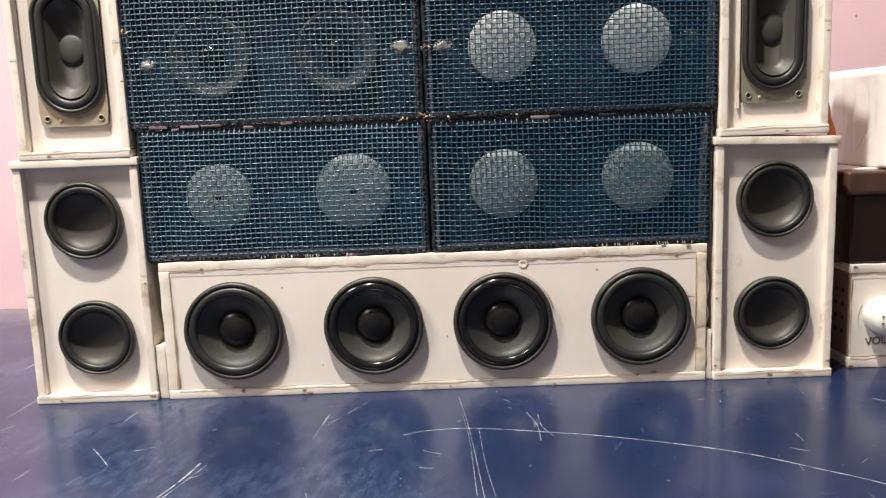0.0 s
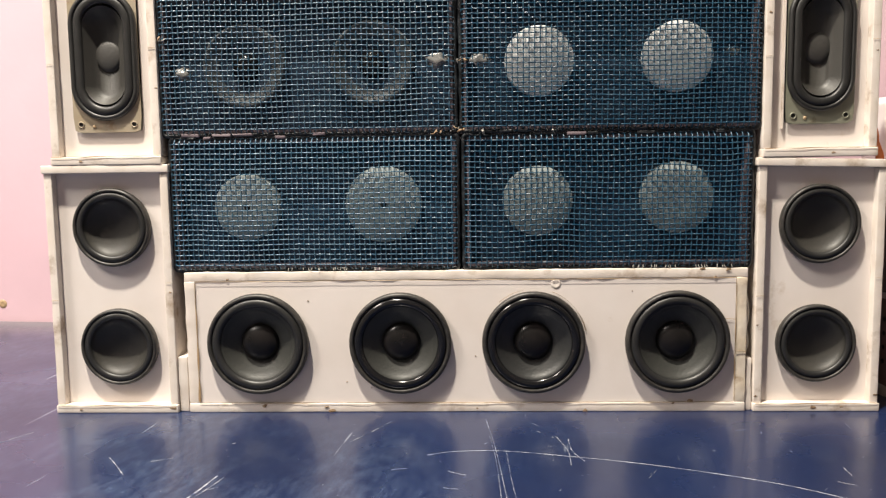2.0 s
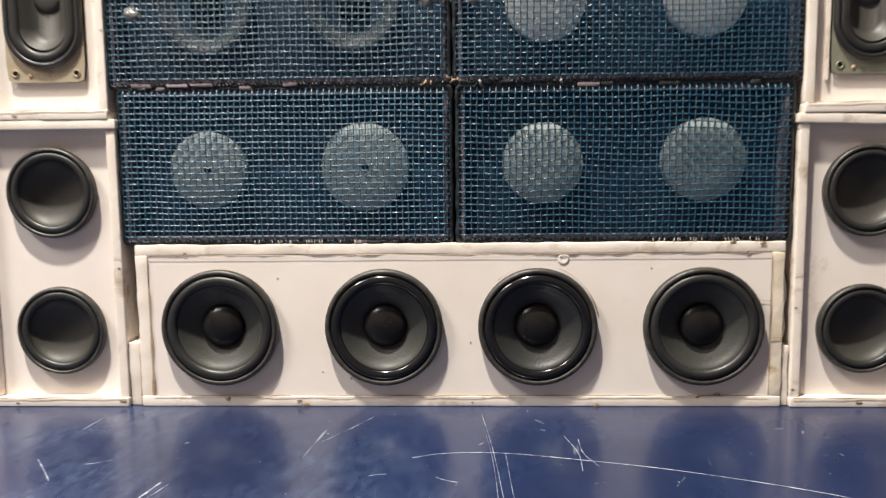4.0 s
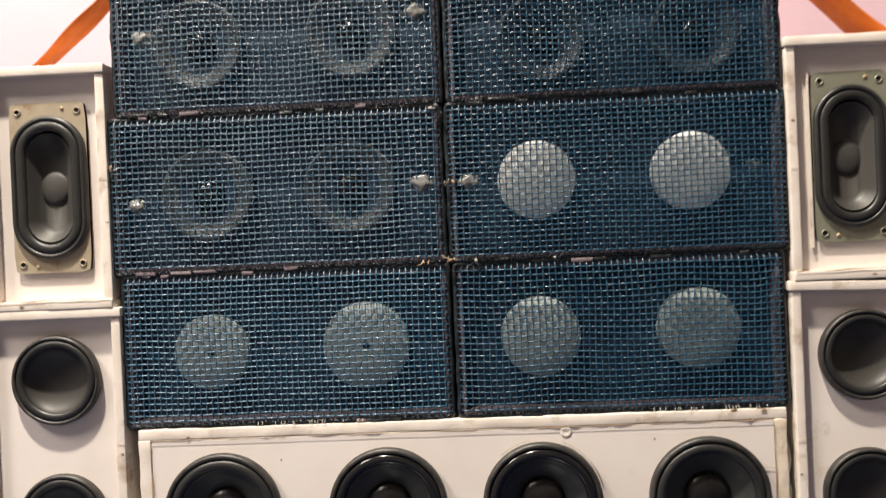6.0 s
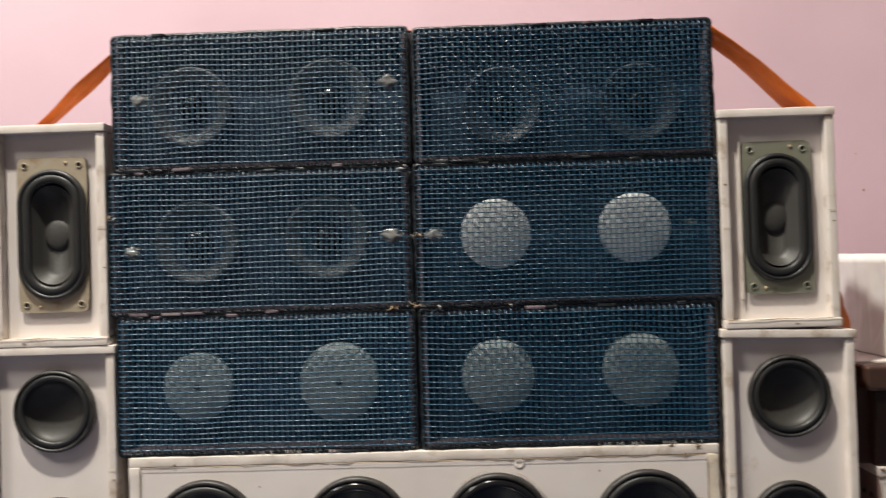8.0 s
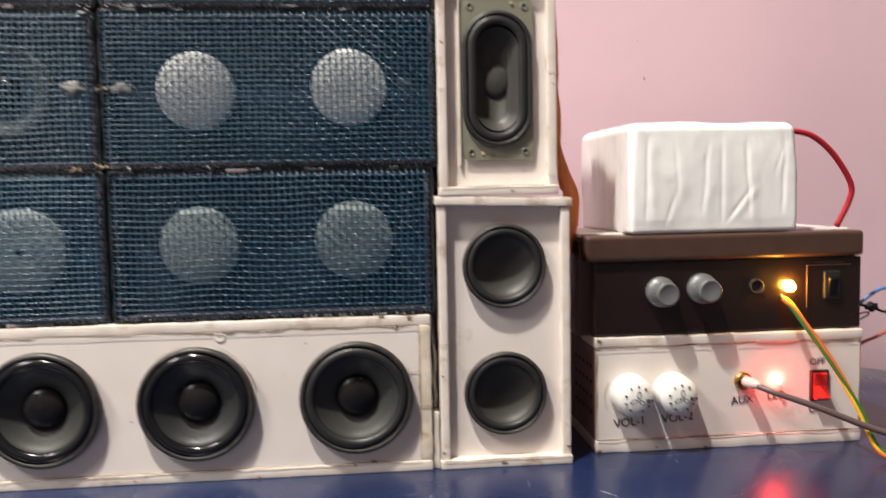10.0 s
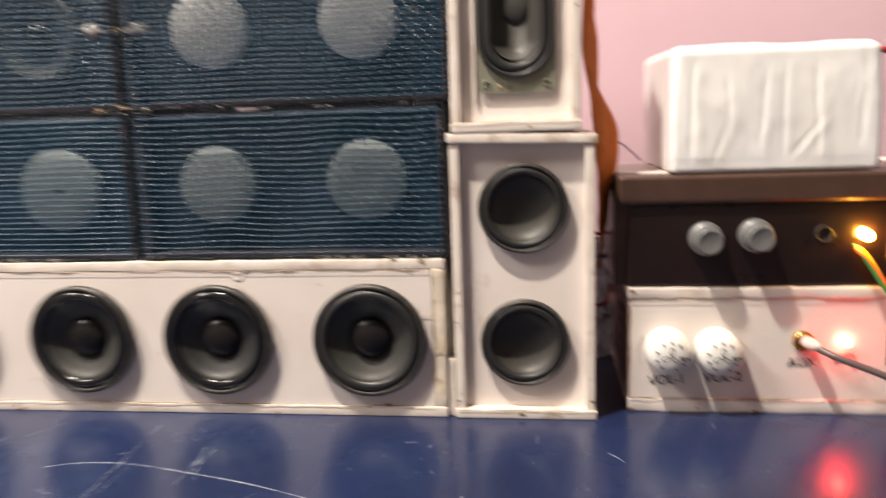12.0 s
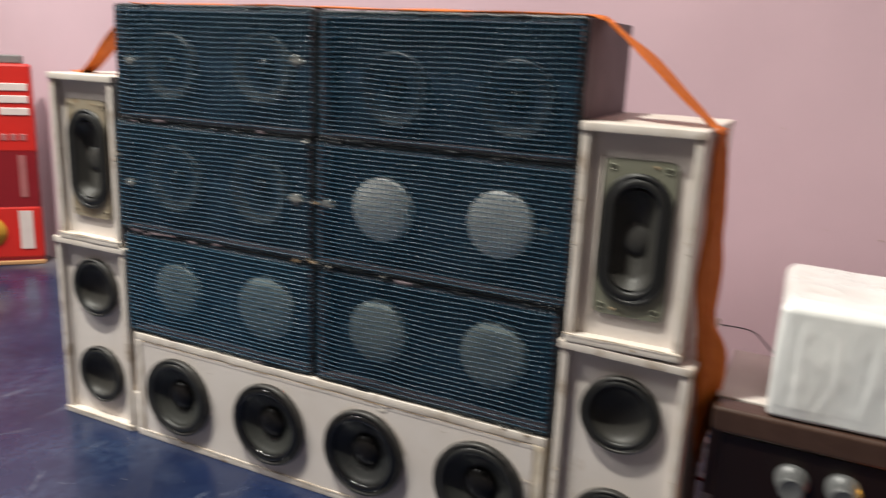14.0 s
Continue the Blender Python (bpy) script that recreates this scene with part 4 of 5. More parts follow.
crack(amp, [(w - 0.0015, 0.012), (w - 0.0013, 0.04), (w - 0.0015, 0.078)], 0.0009, GLUE_DARK, y=-0.0006)
crack(amp, [(-0.1, 0.035), (-0.1012, 0.045), (-0.098, 0.056)], 0.0007, GLUE_DARK, y=-0.0006)
for k, (x, z, r) in enumerate(((-w + 0.002, 0.002, 0.003), (-0.02, 0.0012, 0.0024), (0.03, 0.0085, 0.002), (-0.06, 0.003, 0.0016), (0.09, 0.001, 0.0022), (-w + 0.003, 0.0885, 0.0024))):
    chip(amp, x, z, r, k + 70, y=-0.0021)
for iz in range(4):
    for iy in range(5):
        part("vent_hole", rings([(0.0022, 0), (0.0018, -0.0004), (0, -0.0004)], 0, 12), DARK_HOLE, amp, "", pose(-w, 0.012 + iy * 0.011, 0.03 + iz * 0.012, 0, 0, -90))


def fan_knob(x, z, turn):
    """Domed white regulator knob with printed marks and a pointer."""
    k = part("knob", rings([(0.0158, 0), (0.0158, -0.006), (0.0152, -0.0135), (0.0142, -0.0165), (0.0118, -0.0188), (0.008, -0.0202), (0.004, -0.0209), (0, -0.0211)], 0, 48), KNOB_WHITE, amp, "domed white plastic knob with black marks", pose(x, -0.0004, z, 0, turn, 0))

    def front(px, pz):
        q = min(math.hypot(px, pz) / 0.0158, 1)
        return -0.0213 + 0.0036 * q ** 2.6 + (0.0012 if q > 0.75 else 0)
    for i in range(3):
        a = radians(90 + 120 * i)
        cx, cz = 0.0036 * math.cos(a), 0.0036 * math.sin(a)
        bm = bmesh.new()
        n = 18
        loop = []
        for j in range(n):
            b = 2 * math.pi * j / n
            lx, lz = 0.0027 * math.cos(b), 0.0014 * math.sin(b)
            row = []
            for e in (0.82, 1.12):
                x2, z2 = cx + e * (lx * math.cos(a) - lz * math.sin(a)), cz + e * (lx * math.sin(a) + lz * math.cos(a))
                row.append(bm.verts.new((x2, front(x2, z2), z2)))
            loop.append(row)
        for p, q in zip(loop, loop[1:] + loop[:1]):
            bm.faces.new((p[0], q[0], q[1], p[1]))
        part("fan_mark", bm, INK, k)
    for a in (-60, -25, 60, 95, 130, 170, 205, 240):
        px, pz = 0.0098 * math.cos(radians(a)), 0.0098 * math.sin(radians(a))
        part("dial_mark", box(-0.0005, 0.0005, -0.0003, 0.0003, -0.0009, 0.0009), INK, k, "", pose(px, front(px, pz), pz, 0, 90 - a, 0))
    for i in range(3):
        part("dial_mark", box(-0.0003, 0.0003, -0.0003, 0.0003, -0.0013, 0.0013), INK, k, "", pose(0.0065 + i * 0.0012, front(0.0075, 0), 0.0, 0, 0, 0))
    bm = bmesh.new()
    bm.faces.new([bm.verts.new((px, front(0.0115, 0) + 0.0002, pz)) for px, pz in ((0.0102, 0.0), (0.0124, 0.0012), (0.0124, -0.0012))])
    part("pointer", bm, INK, k)


fan_knob(-0.0815, 0.0465, 8)
fan_knob(-0.0472, 0.0462, 4)
lettering("VOL-1", 0.0094, amp, -0.0815, -0.0009, 0.0235, 4)
lettering("VOL-2", 0.0094, amp, -0.0430, -0.0009, 0.0255, 4)
lettering("AUX", 0.0088, amp, 0.0095, -0.0009, 0.0372, 3)
lettering("LED", 0.0085, amp, 0.0375, -0.0009, 0.0400, 3)
lettering("OFF", 0.0072, amp, 0.0715, -0.0009, 0.0655, 3)
lettering("ON", 0.0072, amp, 0.0705, -0.0009, 0.0272, 3)
part("aux_socket", rings([(0.0072, 0), (0.0072, -0.0025), (0.0062, -0.0032), (0.0048, -0.0034), (0.0044, -0.0015), (0, -0.0012)], 0, 28), GOLD, amp, "gold audio socket", pose(0.0100, -0.0004, 0.0525))
led = part("indicator_led", rings([(0.0028, 0), (0.0028, -0.0035), (0.0022, -0.0055), (0.001, -0.0063), (0, -0.0065)], 0, 24), LED_RED, amp, "lit red indicator light", pose(0.0370, -0.0004, 0.0525))
sw = part("rocker_switch", box(-0.0078, 0.0078, -0.0022, 0.002, -0.0125, 0.0125, 0.0012), DARK_RED, amp, "red rocker switch in a dark frame", pose(0.0730, -0.0004, 0.0465))
bm = bmesh.new()
prof = [(-0.002, 0.0105), (-0.0032, 0.0095), (-0.0028, 0.0), (-0.0075, -0.0088), (-0.006, -0.0105), (-0.002, -0.0105)]
for sx in (-0.0055, 0.0055):
    bm.faces.new([bm.verts.new((sx, y, z)) for y, z in prof])
bm.verts.ensure_lookup_table()
for i in range(6):
    j = (i + 1) % 6
    bm.faces.new((bm.verts[i], bm.verts[j], bm.verts[6 + j], bm.verts[6 + i]))
bmesh.ops.recalc_face_normals(bm, faces=bm.faces)
part("rocker", bm, RED_PLASTIC, sw)

# ---- black amplifier on it ----
BZ, BH = AH, 0.0785
blk = thing("black_amplifier", (0.448, 0.0205, BZ), "black-brown amplifier with two silver knobs, stacked on the white one", "amplifier")
bw = 0.1135
bm = box(-bw, bw, 0.001, 0.125, 0.0, BH - 0.001, 0.0)
bmesh.ops.bevel(bm, geom=[e for e in bm.edges if abs(e.verts[0].co.z - e.verts[1].co.z) > 0.01 and e.verts[0].co.y < 0.01], offset=0.009, segments=4, affect="EDGES")
bmesh.ops.bevel(bm, geom=[e for e in bm.edges if e.verts[0].co.z > BH - 0.00101 and e.verts[1].co.z > BH - 0.00101], offset=0.003, segments=3, affect="EDGES")
part("case", bm, BROWN_SIDE, blk)
part("top_board", board(-bw + 0.001, bw - 0.001, 0.0165, 0.127, BH - 0.0014, BH + 0.0012), CREAM, blk, "cream-painted top board")
bm = box(-bw + 0.0015, bw - 0.0015, -0.005, 0.0165, BH - 0.0195, BH + 0.0002, 0.003, 4)
part("top_lip", bm, BROWN_SIDE, blk, "brown front lip")
part("front_panel", box(-bw + 0.0095, bw - 0.002, -0.0015, 0.0035, 0.0012, BH - 0.0205, 0.0008), PIANO_BLACK, blk, "glossy black front panel")
for x, z in ((-0.0525, 0.0345), (-0.0195, 0.0362)):
    kn = part("knob", rings([(0.0118, 0), (0.0118, -0.003), (0.0108, -0.0045), (0.0098, -0.005), (0.0088, -0.0155), (0.0086, -0.0175), (0.0079, -0.0182), (0.0071, -0.0178), (0.0, -0.0175)], 0, 40), KNOB_SILVER, blk, "silver ribbed knob", pose(x, -0.0015, z))
    for i in range(26):
        a = 2 * math.pi * i / 26
        part("rib", box(-0.0004, 0.0004, -0.0145, -0.005, 0.0086, 0.00945, 0.0002, 1), KNOB_SILVER, kn, "", pose(0, 0, 0, 0, math.degrees(a), 0))
part("socket", rings([(0.0062, 0), (0.006, -0.0012), (0.0045, -0.0014), (0.004, 0.0002), (0, 0.0004)], 0, 24), DARK_HOLE, blk, "dark empty socket", pose(0.025, -0.0015, 0.0365))
part("indicator_led", rings([(0.0042, 0), (0.0042, -0.003), (0.0034, -0.0055), (0.0016, -0.0068), (0, -0.007)], 0, 24), LED_AMBER, blk, "lit amber indicator light", pose(0.051, -0.0015, 0.0362))
for x0, x1, z0, z1 in ((0.066, 0.0668, 0.018, 0.052), (0.066, 0.103, 0.0515, 0.0522), (0.0725, 0.097, 0.0535, 0.0542)):
    part("trim_line", box(x0, x1, -0.0024, -0.001, z0, z1, 0.0003, 1), BROWN_SIDE, blk)
bsw = part("rocker_switch", box(-0.0065, 0.0065, -0.0025, 0.001, -0.011, 0.011, 0.001), RUBBER, blk, "black rocker switch", pose(0.0865, -0.0015, 0.036))
part("rocker", box(-0.0045, 0.0045, -0.005, -0.002, -0.008, 0.008, 0.0015), RUBBER_GLOSS, bsw, "", pose(0, 0, 0, 12, 0, 0))

# ---- white wrapped pack on the black amplifier ----
PZ = BZ + BH + 0.0012


# creases of the wrapping: place along the face, slant, from height, to height, depth
CREASES = ((-0.056, 0.03, 0.004, 0.076, 1.0), (-0.050, -0.1, 0.004, 0.045, 0.5), (-0.043, 0.38, 0.002, 0.034, 0.8), (-0.028, -0.06, 0.02, 0.072, 0.6), (-0.012, 0.1, 0.012, 0.072, 0.8), (0.0055, 0.0, 0.004, 0.074, 0.8),
           (0.004, 0.75, 0.004, 0.038, 1.2), (0.029, -0.06, 0.008, 0.074, 1.0), (0.036, 0.3, 0.04, 0.072, 0.6), (0.054, 0.05, 0.01, 0.07, 0.9))


def crumpled(w, d, h, seed, cuts, amount, foot):
    """Taped bundle: a block with a soft top, tight foot and pulled creases over the corner places of foot."""
    bm = bmesh.new()
    bmesh.ops.create_cube(bm, size=1)
    bmesh.ops.subdivide_edges(bm, edges=bm.edges[:], cuts=cuts, use_grid_fill=True)
    s_ = Vector((seed, 0, 0))
    for v in bm.verts:
        p = Vector((v.co.x * w, v.co.y * d, v.co.z * h))
        up = max(0.0, min(1.0, p.z / h * 1.6 + 0.2))
        rad = 0.003 + 0.0045 * up * up
        core = Vector((max(-w / 2 + rad, min(w / 2 - rad, p.x)), max(-d / 2 + rad, min(d / 2 - rad, p.y)), max(-h / 2 + rad, min(h / 2 - rad, p.z))))
        nrm = p - core
        nrm = nrm.normalized() if nrm.length > 1e-9 else Vector((0, 0, 1))
        p = core + nrm * rad
        z = p.z + h / 2
        cut = 0.0
        front, left = p.y < -d / 2 + 0.008, p.x < -w / 2 + 0.008
        if front or left:
            along = p.x if front else -p.y * 0.9
            for cx_, slant, z0_, z1_, dep in CREASES:
                if z0_ < z < z1_:
                    fade = min(1.0, (z - z0_) / 0.014, (z1_ - z) / 0.014)
                    off = along - cx_ - slant * z - 0.0012 * noise.noise(Vector((0, cx_ * 90, p.z * 35)))
                    cut += fade * dep * 0.7 * (0.55 * max(0.0, 1 - abs(off) / 0.0019) - 0.3 * max(0.0, 1 - abs(off - 0.004) / 0.006))
        ridge = 1 - 2 * abs(noise.noise(Vector((p.x * 30 + p.z * 9, p.y * 30 - p.z * 7, p.z * 8 + 3)) + s_))
        n = noise.noise(p * 13 + s_) * 0.8 + 0.4 * ridge - cut + 0.1 * noise.noise(p * 90 + s_)
        low = max(0.0, min(1.0, z / 0.01))
        p += nrm * amount * n * (0.25 + 0.75 * low)
        p.z = max(p.z, -h / 2)
        fu, fv = p.x / w + 0.5, p.y / d + 0.5
        (ax_, ay_), (bx_, by_), (cx_, cy_), (dx_, dy_) = foot
        p.x = (1 - fv) * ((1 - fu) * ax_ + fu * bx_) + fv * ((1 - fu) * dx_ + fu * cx_)
        p.y = (1 - fv) * ((1 - fu) * ay_ + fu * by_) + fv * ((1 - fu) * dy_ + fu * cy_)
        v.co = p + Vector((0, 0, h / 2))
    return flat(bm, True)


pk = thing("wrapped_pack", (0.44, 0.08, PZ), "white tape-wrapped pack with creases on the black amplifier", "battery pack")
part("wrapping", crumpled(0.135, 0.135, 0.0845, 3, 100, 0.0021, ((-0.068, -0.062), (0.066, -0.060), (0.0625, 0.075), (-0.0712, 0.067))), WRAP, pk)
part("lead", tube([(0.058, -0.052, 0.0765), (0.066, -0.054, 0.0775), (0.082, -0.055, 0.073), (0.099, -0.055, 0.0585), (0.114, -0.054, 0.036), (0.1135, -0.053, 0.022), (0.1045, -0.051, 0.0016)], 0.0023), CABLE_RED, pk, "thick red wire")

# ---- orange ribbon ----


def ribbon(name, points, parent, label=""):
    """Cloth band along places (x, y, z, width, across)."""
    bm = bmesh.new()
    path = spline([p[:3] for p in points], 8)
    n = len(points) - 1
    prev = None
    for i, p in enumerate(path):
        q = i / (len(path) - 1) * n
        k = min(int(q), n - 1)
        f = q - k
        w = points[k][3] * (1 - f) + points[k + 1][3] * f
        tw = points[k][4] * (1 - f) + points[k + 1][4] * f
        side = Vector((math.sin(radians(tw)), math.cos(radians(tw)), 0))
        row = []
        for j in range(7):
            u = j / 6 - 0.5
            d = (path[min(i + 1, len(path) - 1)] - path[max(i - 1, 0)]).normalized()
            nrm = d.cross(side).normalized()
            curl = 0.0009 * math.sin(u * 9 + i * 0.35) + 0.0012 * noise.noise(Vector((i * 0.2, j * 0.8, 2)))
            row.append(bm.verts.new(p + side * w * u + nrm * curl))
        if prev:
            for j in range(6):
                bm.faces.new((prev[j], prev[j + 1], row[j + 1], row[j]))
        prev = row
    bmesh.ops.recalc_face_normals(bm, faces=bm.faces)
    bmesh.ops.solidify(bm, geom=bm.faces[:], thickness=0.0006)
    return part(name, flat(bm, True), RIBBON, parent, label)


band = thing("ribbon", (0, 0, 0), "orange cloth ribbon draped over the speaker stack", "ribbon")
ribbon("left_fall", [(-0.334, 0.035, 0.3775, 0.022, 0), (-0.320, 0.035, 0.378, 0.022, 0), (-0.287, 0.035, 0.406, 0.022, 0), (-0.252, 0.035, 0.4375, 0.022, 0), (-0.243, 0.035, 0.4455, 0.024, 0)], band)
ribbon("top_span", [(-0.243, 0.035, 0.4455, 0.024, 0), (-0.20, 0.035, 0.4455, 0.026, 0), (-0.1, 0.037, 0.4455, 0.026, 0), (0.0, 0.035, 0.446, 0.026, 0), (0.1, 0.035, 0.4445, 0.026, 0), (0.205, 0.035, 0.4445, 0.026, 0), (0.2265, 0.036, 0.4415, 0.026, 0)], band)
ribbon("sloping_span", [(0.2265, 0.036, 0.4415, 0.026, 0), (0.262, 0.038, 0.4135, 0.04, 0), (0.302, 0.040, 0.3765, 0.04, 0), (0.3155, 0.042, 0.3665, 0.036, 2)], band)
ribbon("right_fall", [(0.3155, 0.042, 0.3665, 0.032, 2), (0.3165, 0.034, 0.345, 0.019, 20), (0.3170, 0.030, 0.305, 0.018, 28), (0.3175, 0.029, 0.262, 0.019, 30),
        (0.3185, 0.026, 0.238, 0.014, 26), (0.3265, 0.030, 0.212, 0.028, 34), (0.3300, 0.033, 0.185, 0.032, 34), (0.3290, 0.040, 0.155, 0.03, 24), (0.3275, 0.05, 0.125, 0.026, 8), (0.3265, 0.062, 0.098, 0.024, 4)], band, "shaded ribbon hanging down the box side")
ribbon("right_fall", [(0.3160, 0.050, 0.3655, 0.016, 2), (0.3185, 0.053, 0.335, 0.009, 12), (0.3205, 0.055, 0.300, 0.014, 20), (0.3215, 0.053, 0.262, 0.016, 24), (0.3225, 0.049, 0.230, 0.014, 24), (0.3275, 0.050, 0.205, 0.012, 24)], band, "narrow second fall of the ribbon")

# ---- cables ----


def cable(points, r, material, label, category="cable"):
    return tagged(part("cable", tube(points, r), material), label, category)


ax = thing("audio_cable", (0.4622, 0.018, 0.0525), "grey-mauve audio cable plugged into the white amplifier", "cable")
part("plug", rings([(0.0042, -0.003), (0.0044, -0.010), (0.0038, -0.0135), (0.0026, -0.0165), (0.0022, -0.0185), (0, -0.0185)], 0, 20), PINK_PLASTIC, ax, "pale pink plug", pose(0, 0, 0, 0, 0, 18))
part("lead", tube([(0.004, -0.016, -0.0005), (0.014, -0.026, -0.004), (0.04, -0.036, -0.013), (0.075, -0.046, -0.027), (0.115, -0.058, -0.040), (0.15, -0.075, -0.0492), (0.24, -0.12, -0.0499)], 0.0024), CABLE_GREY, ax)
tw = thing("twisted_wires", (0.493, 0.018, 0.118), "twisted yellow, green and orange wires hanging from the black amplifier", "cable")
core = [(0.0, -0.002, 0.0), (0.006, -0.008, -0.008), (0.018, -0.018, -0.03), (0.034, -0.028, -0.06), (0.045, -0.036, -0.085), (0.050, -0.043, -0.105), (0.058, -0.05, -0.1145), (0.078, -0.056, -0.1165), (0.15, -0.075, -0.1168)]
for j, (m_, ph) in enumerate(((CABLE_YELLOW, 0), (CABLE_GREEN, 2.1), (CABLE_ORANGE, 4.2))):
    pts = []
    for i, c in enumerate(spline(core, 3)):
        a = ph + i * 0.3
        pts.append((c.x + 0.0016 * math.cos(a), c.y + 0.0012 * math.sin(a), max(c.z + 0.0014 * math.sin(a), -0.1168)))
    part("wire", tube(pts, 0.0014, 8, 3), m_, tw)
cable([(0.557, 0.09, 0.07), (0.572, 0.07, 0.085), (0.582, 0.062, 0.098), (0.588, 0.06, 0.106), (0.604, 0.06, 0.116), (0.622, 0.06, 0.1165), (0.65, 0.065, 0.11), (0.69, 0.08, 0.08), (0.72, 0.09, 0.03), (0.73, 0.09, 0.0022)], 0.0015, CABLE_BLUE, "blue wire looping from behind the amplifiers")
cable([(0.555, 0.08, 0.106), (0.577, 0.062, 0.104), (0.584, 0.06, 0.103), (0.596, 0.06, 0.101), (0.607, 0.06, 0.0965), (0.623, 0.06, 0.095), (0.65, 0.07, 0.086), (0.69, 0.08, 0.05), (0.71, 0.09, 0.0022)], 0.0012, CABLE_BLACK, "thin black wire with a knotted joint")
cable([(0.556, 0.09, 0.05), (0.572, 0.065, 0.06), (0.58, 0.06, 0.065), (0.59, 0.06, 0.071), (0.601, 0.06, 0.075), (0.623, 0.06, 0.0845), (0.66, 0.07, 0.088), (0.71, 0.09, 0.06), (0.73, 0.1, 0.0022)], 0.0014, CABLE_SALMON, "salmon-red wire from behind the amplifiers")
cable([(0.556, 0.085, 0.08), (0.578, 0.062, 0.089), (0.585, 0.06, 0.095), (0.593, 0.06, 0.0965), (0.594, 0.061, 0.094), (0.588, 0.062, 0.0905), (0.58, 0.063, 0.087), (0.556, 0.09, 0.07)], 0.0007, CABLE_GREY, "thin grey wire in a small loop behind the amplifiers")
cable([(0.25, 0.150, 0.0022), (0.28, 0.150, 0.09), (0.312, 0.13, 0.113), (0.326, 0.12, 0.1145), (0.34, 0.121, 0.1150), (0.352, 0.15, 0.105), (0.37, 0.2, 0.0022)], 0.0017, CABLE_ORANGE, "orange-red wire behind the lower box")
cable([(0.26, 0.150, 0.0022), (0.30, 0.13, 0.048), (0.323, 0.12, 0.053), (0.337, 0.12, 0.058), (0.349, 0.205, 0.062), (0.38, 0.215, 0.0022)], 0.0016, CABLE_RED, "thin red wire behind the lower box")
cable([(0.255, 0.155, 0.0022), (0.29, 0.15, 0.075), (0.315, 0.13, 0.09), (0.329, 0.125, 0.094), (0.338, 0.14, 0.088), (0.352, 0.2, 0.05), (0.37, 0.22, 0.0022)], 0.0014, CABLE_BLUE, "thin blue wire behind the lower box")


def crushed_film(x, y, w, h, seed):
    """Crumpled strip of clear-grey packing film standing on the table."""
    bm = bmesh.new()
    n, m = 14, 22
    rows = []
    for k in range(m + 1):
        v = k / m
        row = []
        for q in range(n + 1):
            u = q / n - 0.5
            p = Vector((u * 3.1 + seed, v * 7.0, seed))
            keep = 0.75 + 0.35 * noise.noise(Vector((v * 5, seed, 0)))
            row.append(bm.verts.new((u * w * keep + 0.006 * noise.noise(p * 1.3), 0.010 * noise.noise(p * 1.1 + Vector((5, 0, 0))) + 0.005 * noise.noise(p * 2.9), v * h)))
        rows.append(row)
    for a, b in zip(rows, rows[1:]):
        for q in range(n):
            bm.faces.new((a[q], a[q + 1], b[q + 1], b[q]))
    bmesh.ops.solidify(bm, geom=bm.faces[:], thickness=0.0005)
    return tagged(part("packing_film", flat(bm), FILM, None, "", pose(x, y, 0)), "crumpled grey-white plastic film wedged behind the lower box", "plastic film")


crushed_film(0.334, 0.150, 0.024, 0.108, 2.3)

cable([(0.2178, 0.012, 0.0445), (0.2185, 0.008, 0.055), (0.2176, 0.010, 0.066), (0.2186, 0.008, 0.078), (0.218, 0.012, 0.092), (0.2182, 0.03, 0.11), (0.2182, 0.06, 0.1175)], 0.0011, PALE_WIRE, "pale bare wire tucked between two speaker boxes")

cable([(0.30, 0.137, 0.192), (0.3211, 0.146, 0.1905), (0.3461, 0.15, 0.1885), (0.358, 0.15, 0.180), (0.366, 0.15, 0.1722)], 0.0006, CABLE_BLACK, "very thin dark wire from the box to the wrapped pack")

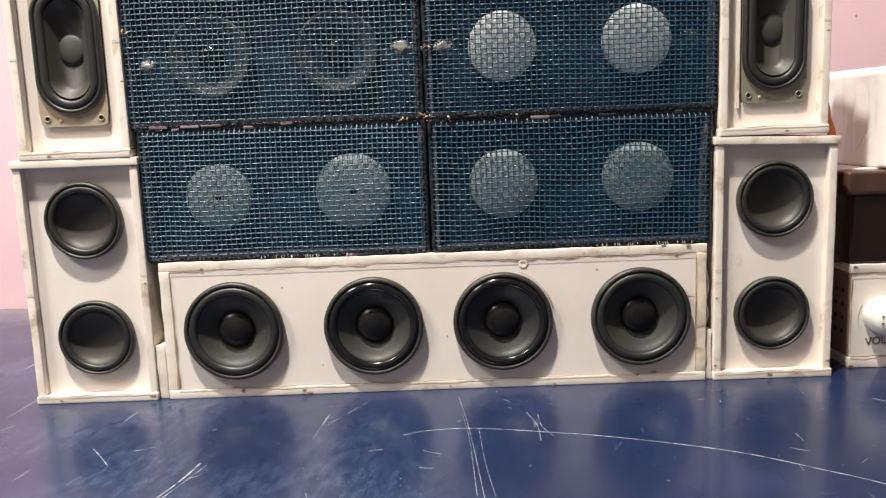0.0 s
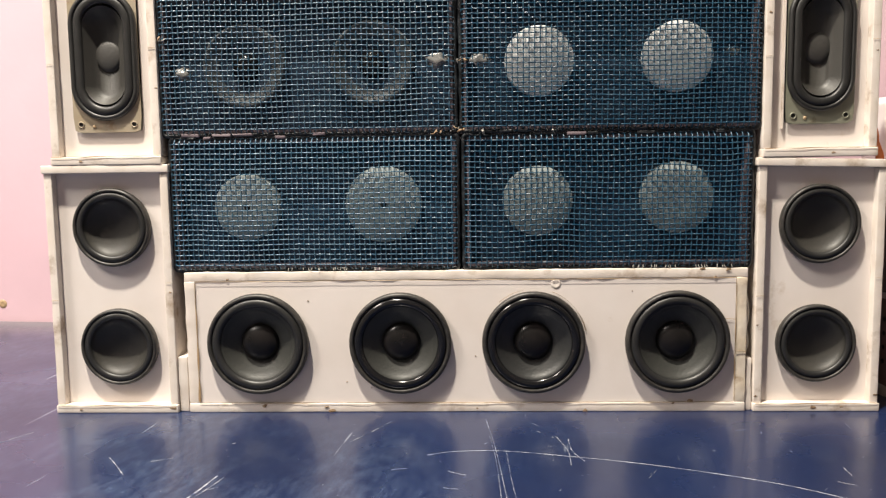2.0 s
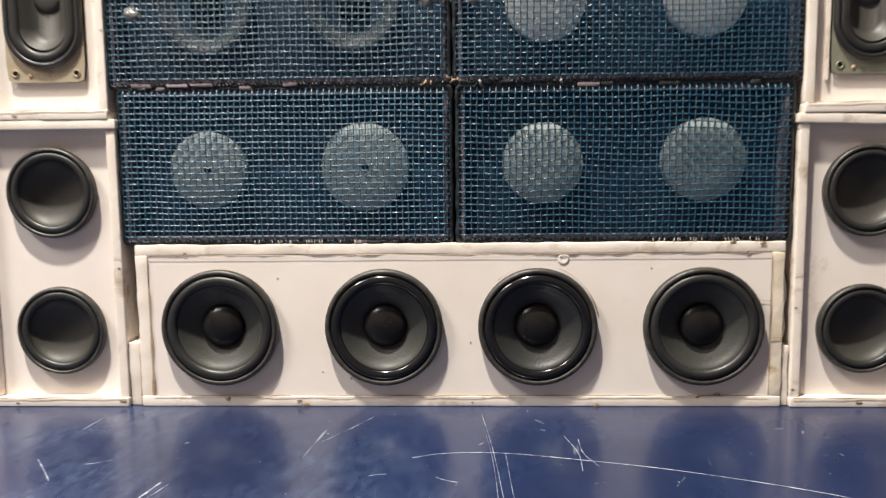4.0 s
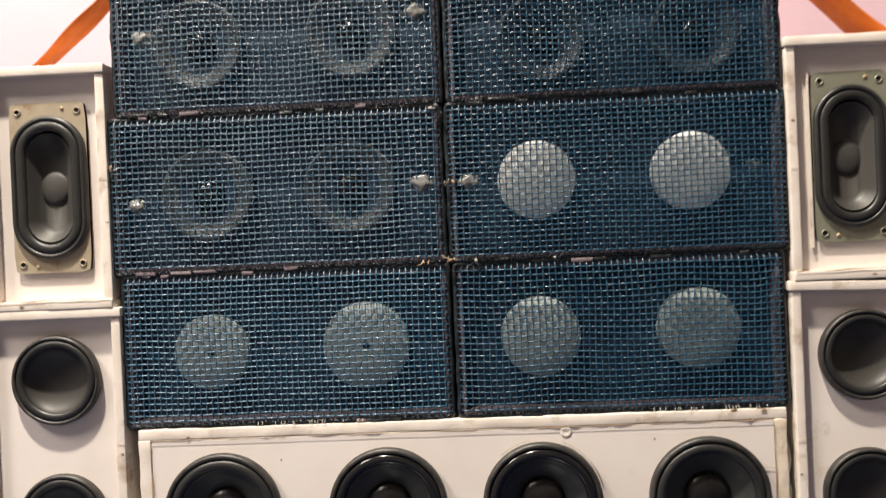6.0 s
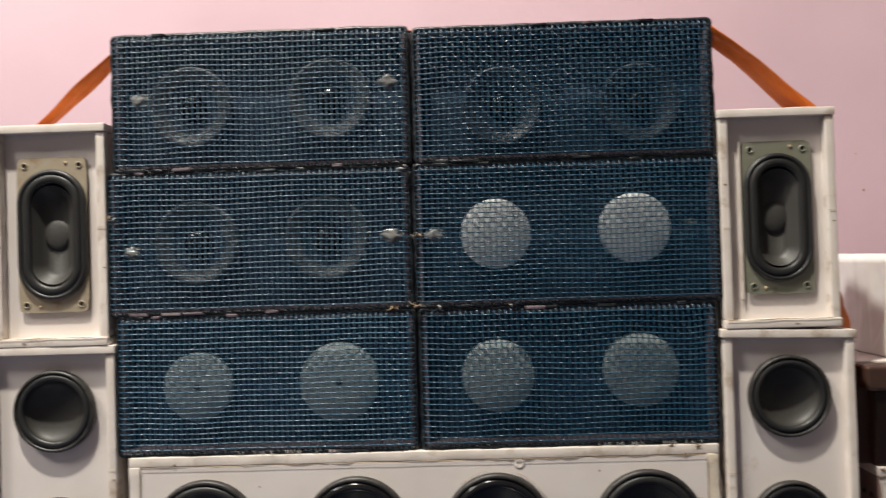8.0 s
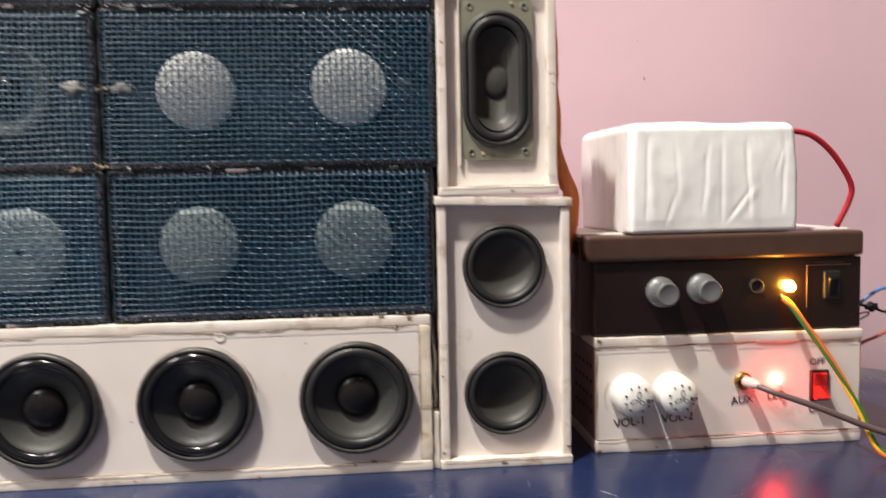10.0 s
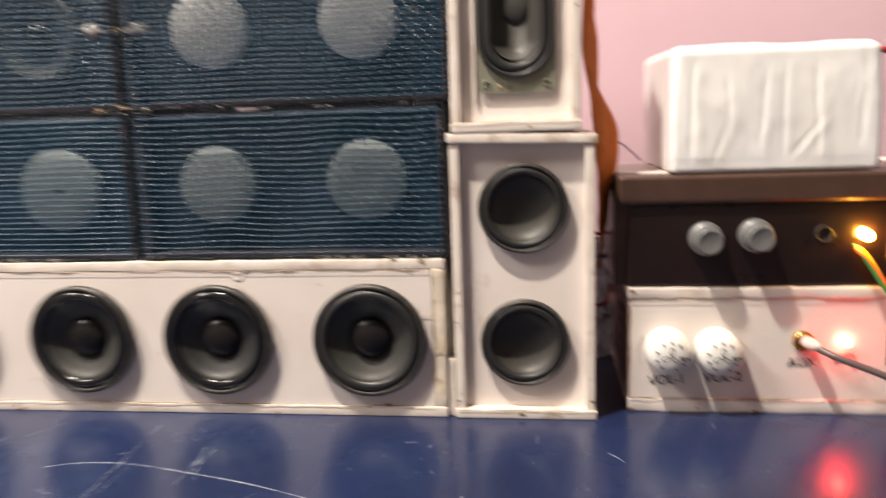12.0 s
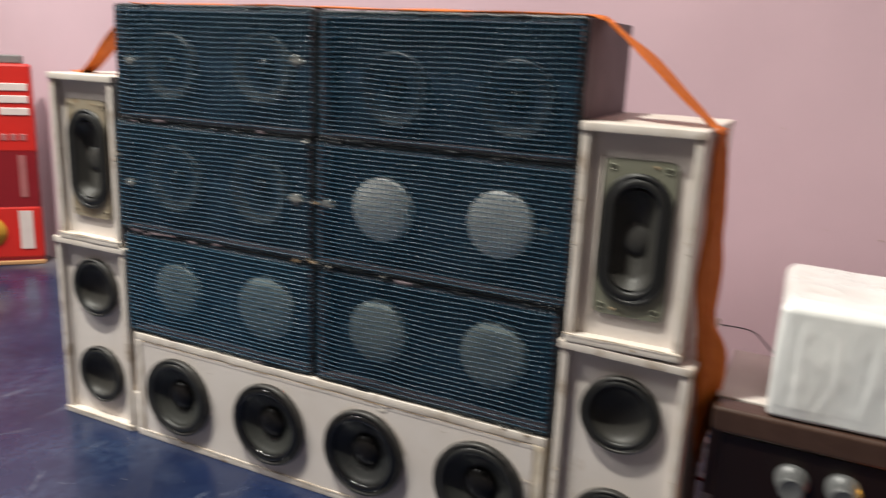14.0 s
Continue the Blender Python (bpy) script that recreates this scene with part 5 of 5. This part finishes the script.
# ---- red carton against the wall ----
rb = thing("red_carton", pose(-0.885, 0.385, 0.0, 0, 0, 46), "red printed cardboard carton standing against the wall", "box")
part("carton", box(-0.2, 0.0, 0.0, 0.026, 0, 0.358, 0.004), BOX_DARK, rb)
part("red_panel", box(-0.2004, 0.0004, -0.0008, 0.02, 0.205, 0.3584, 0.004), BOX_RED, rb)
part("lid_strip", box(-0.2, -0.012, 0.006, 0.024, 0.3585, 0.373, 0.002), CARD_GREY, rb, "grey lid strip")
part("base_strip", box(-0.2, 0.002, -0.004, 0.004, 0.0, 0.008, 0.002), CARD_EDGE, rb, "worn brown base edge")
part("red_band", box(-0.2004, 0.0004, -0.0012, 0.02, 0.012, 0.108, 0.004), BOX_RED, rb)
for z, x0 in ((0.319, -0.062), (0.298, -0.064), (0.277, -0.052)):
    part("print_bar", box(x0, -0.006, -0.0024, 0.0, z - 0.0065, z + 0.0065, 0.001, 1), PRINT_WHITE, rb)
for k in range(5):
    part("print_bar", box(-0.084 + k * 0.015, -0.074 + k * 0.015, -0.0022, 0.0, 0.226, 0.238, 0.001, 1), PRINT_PINK, rb)
part("print_bar", box(-0.03, -0.018, -0.0012, 0.001, 0.125, 0.2), PRINT_PINK, rb)
part("print_bar", box(-0.13, -0.068, -0.0012, 0.001, 0.12, 0.2), PRINT_PINK, rb)
part("print_bar", box(-0.036, -0.014, -0.0026, 0.0, 0.03, 0.1), PRINT_WHITE, rb)
part("print_spot", rings([(0.028, 0), (0.028, -0.0018), (0, -0.0018)], 0, 32), PRINT_YELLOW, rb, "yellow round print", pose(-0.085, -0.001, 0.062))

# ---- frayed wire ends under the lowest cabinets ----
ends = bmesh.new()
rs = random.Random(21)
for x0, x1 in ((-0.150, -0.100), (-0.09, -0.07), (0.125, 0.165), (0.17, 0.205)):
    for k in range(int((x1 - x0) / 0.0021)):
        x = x0 + k * 0.0021 + rs.uniform(-0.0008, 0.0008)
        if rs.random() < 0.45:
            continue
        joined(ends, tube([(x, -0.0012, 0.1192), (x + rs.uniform(-0.0006, 0.0006), -0.002, 0.1178), (x + rs.uniform(-0.001, 0.001), -0.0022 - rs.uniform(0, 0.0006), 0.1171 - rs.uniform(0.0, 0.0008))], 0.00025, 4, 2))
fray = part("frayed_wire", ends, PALE_WIRE, bpy.data.objects["mesh_speaker_box"], "frayed pale wire ends", Matrix.Translation((0.2445, 0, -LOW)))
fray["kind"] = "stuff"

knot = part("wire_knot", blob(0.0042, 4.2), CABLE_BLACK, None, "", pose(0.596, 0.06, 0.101))
tagged(knot, "small black taped knot on the thin black wire", "wire joint")
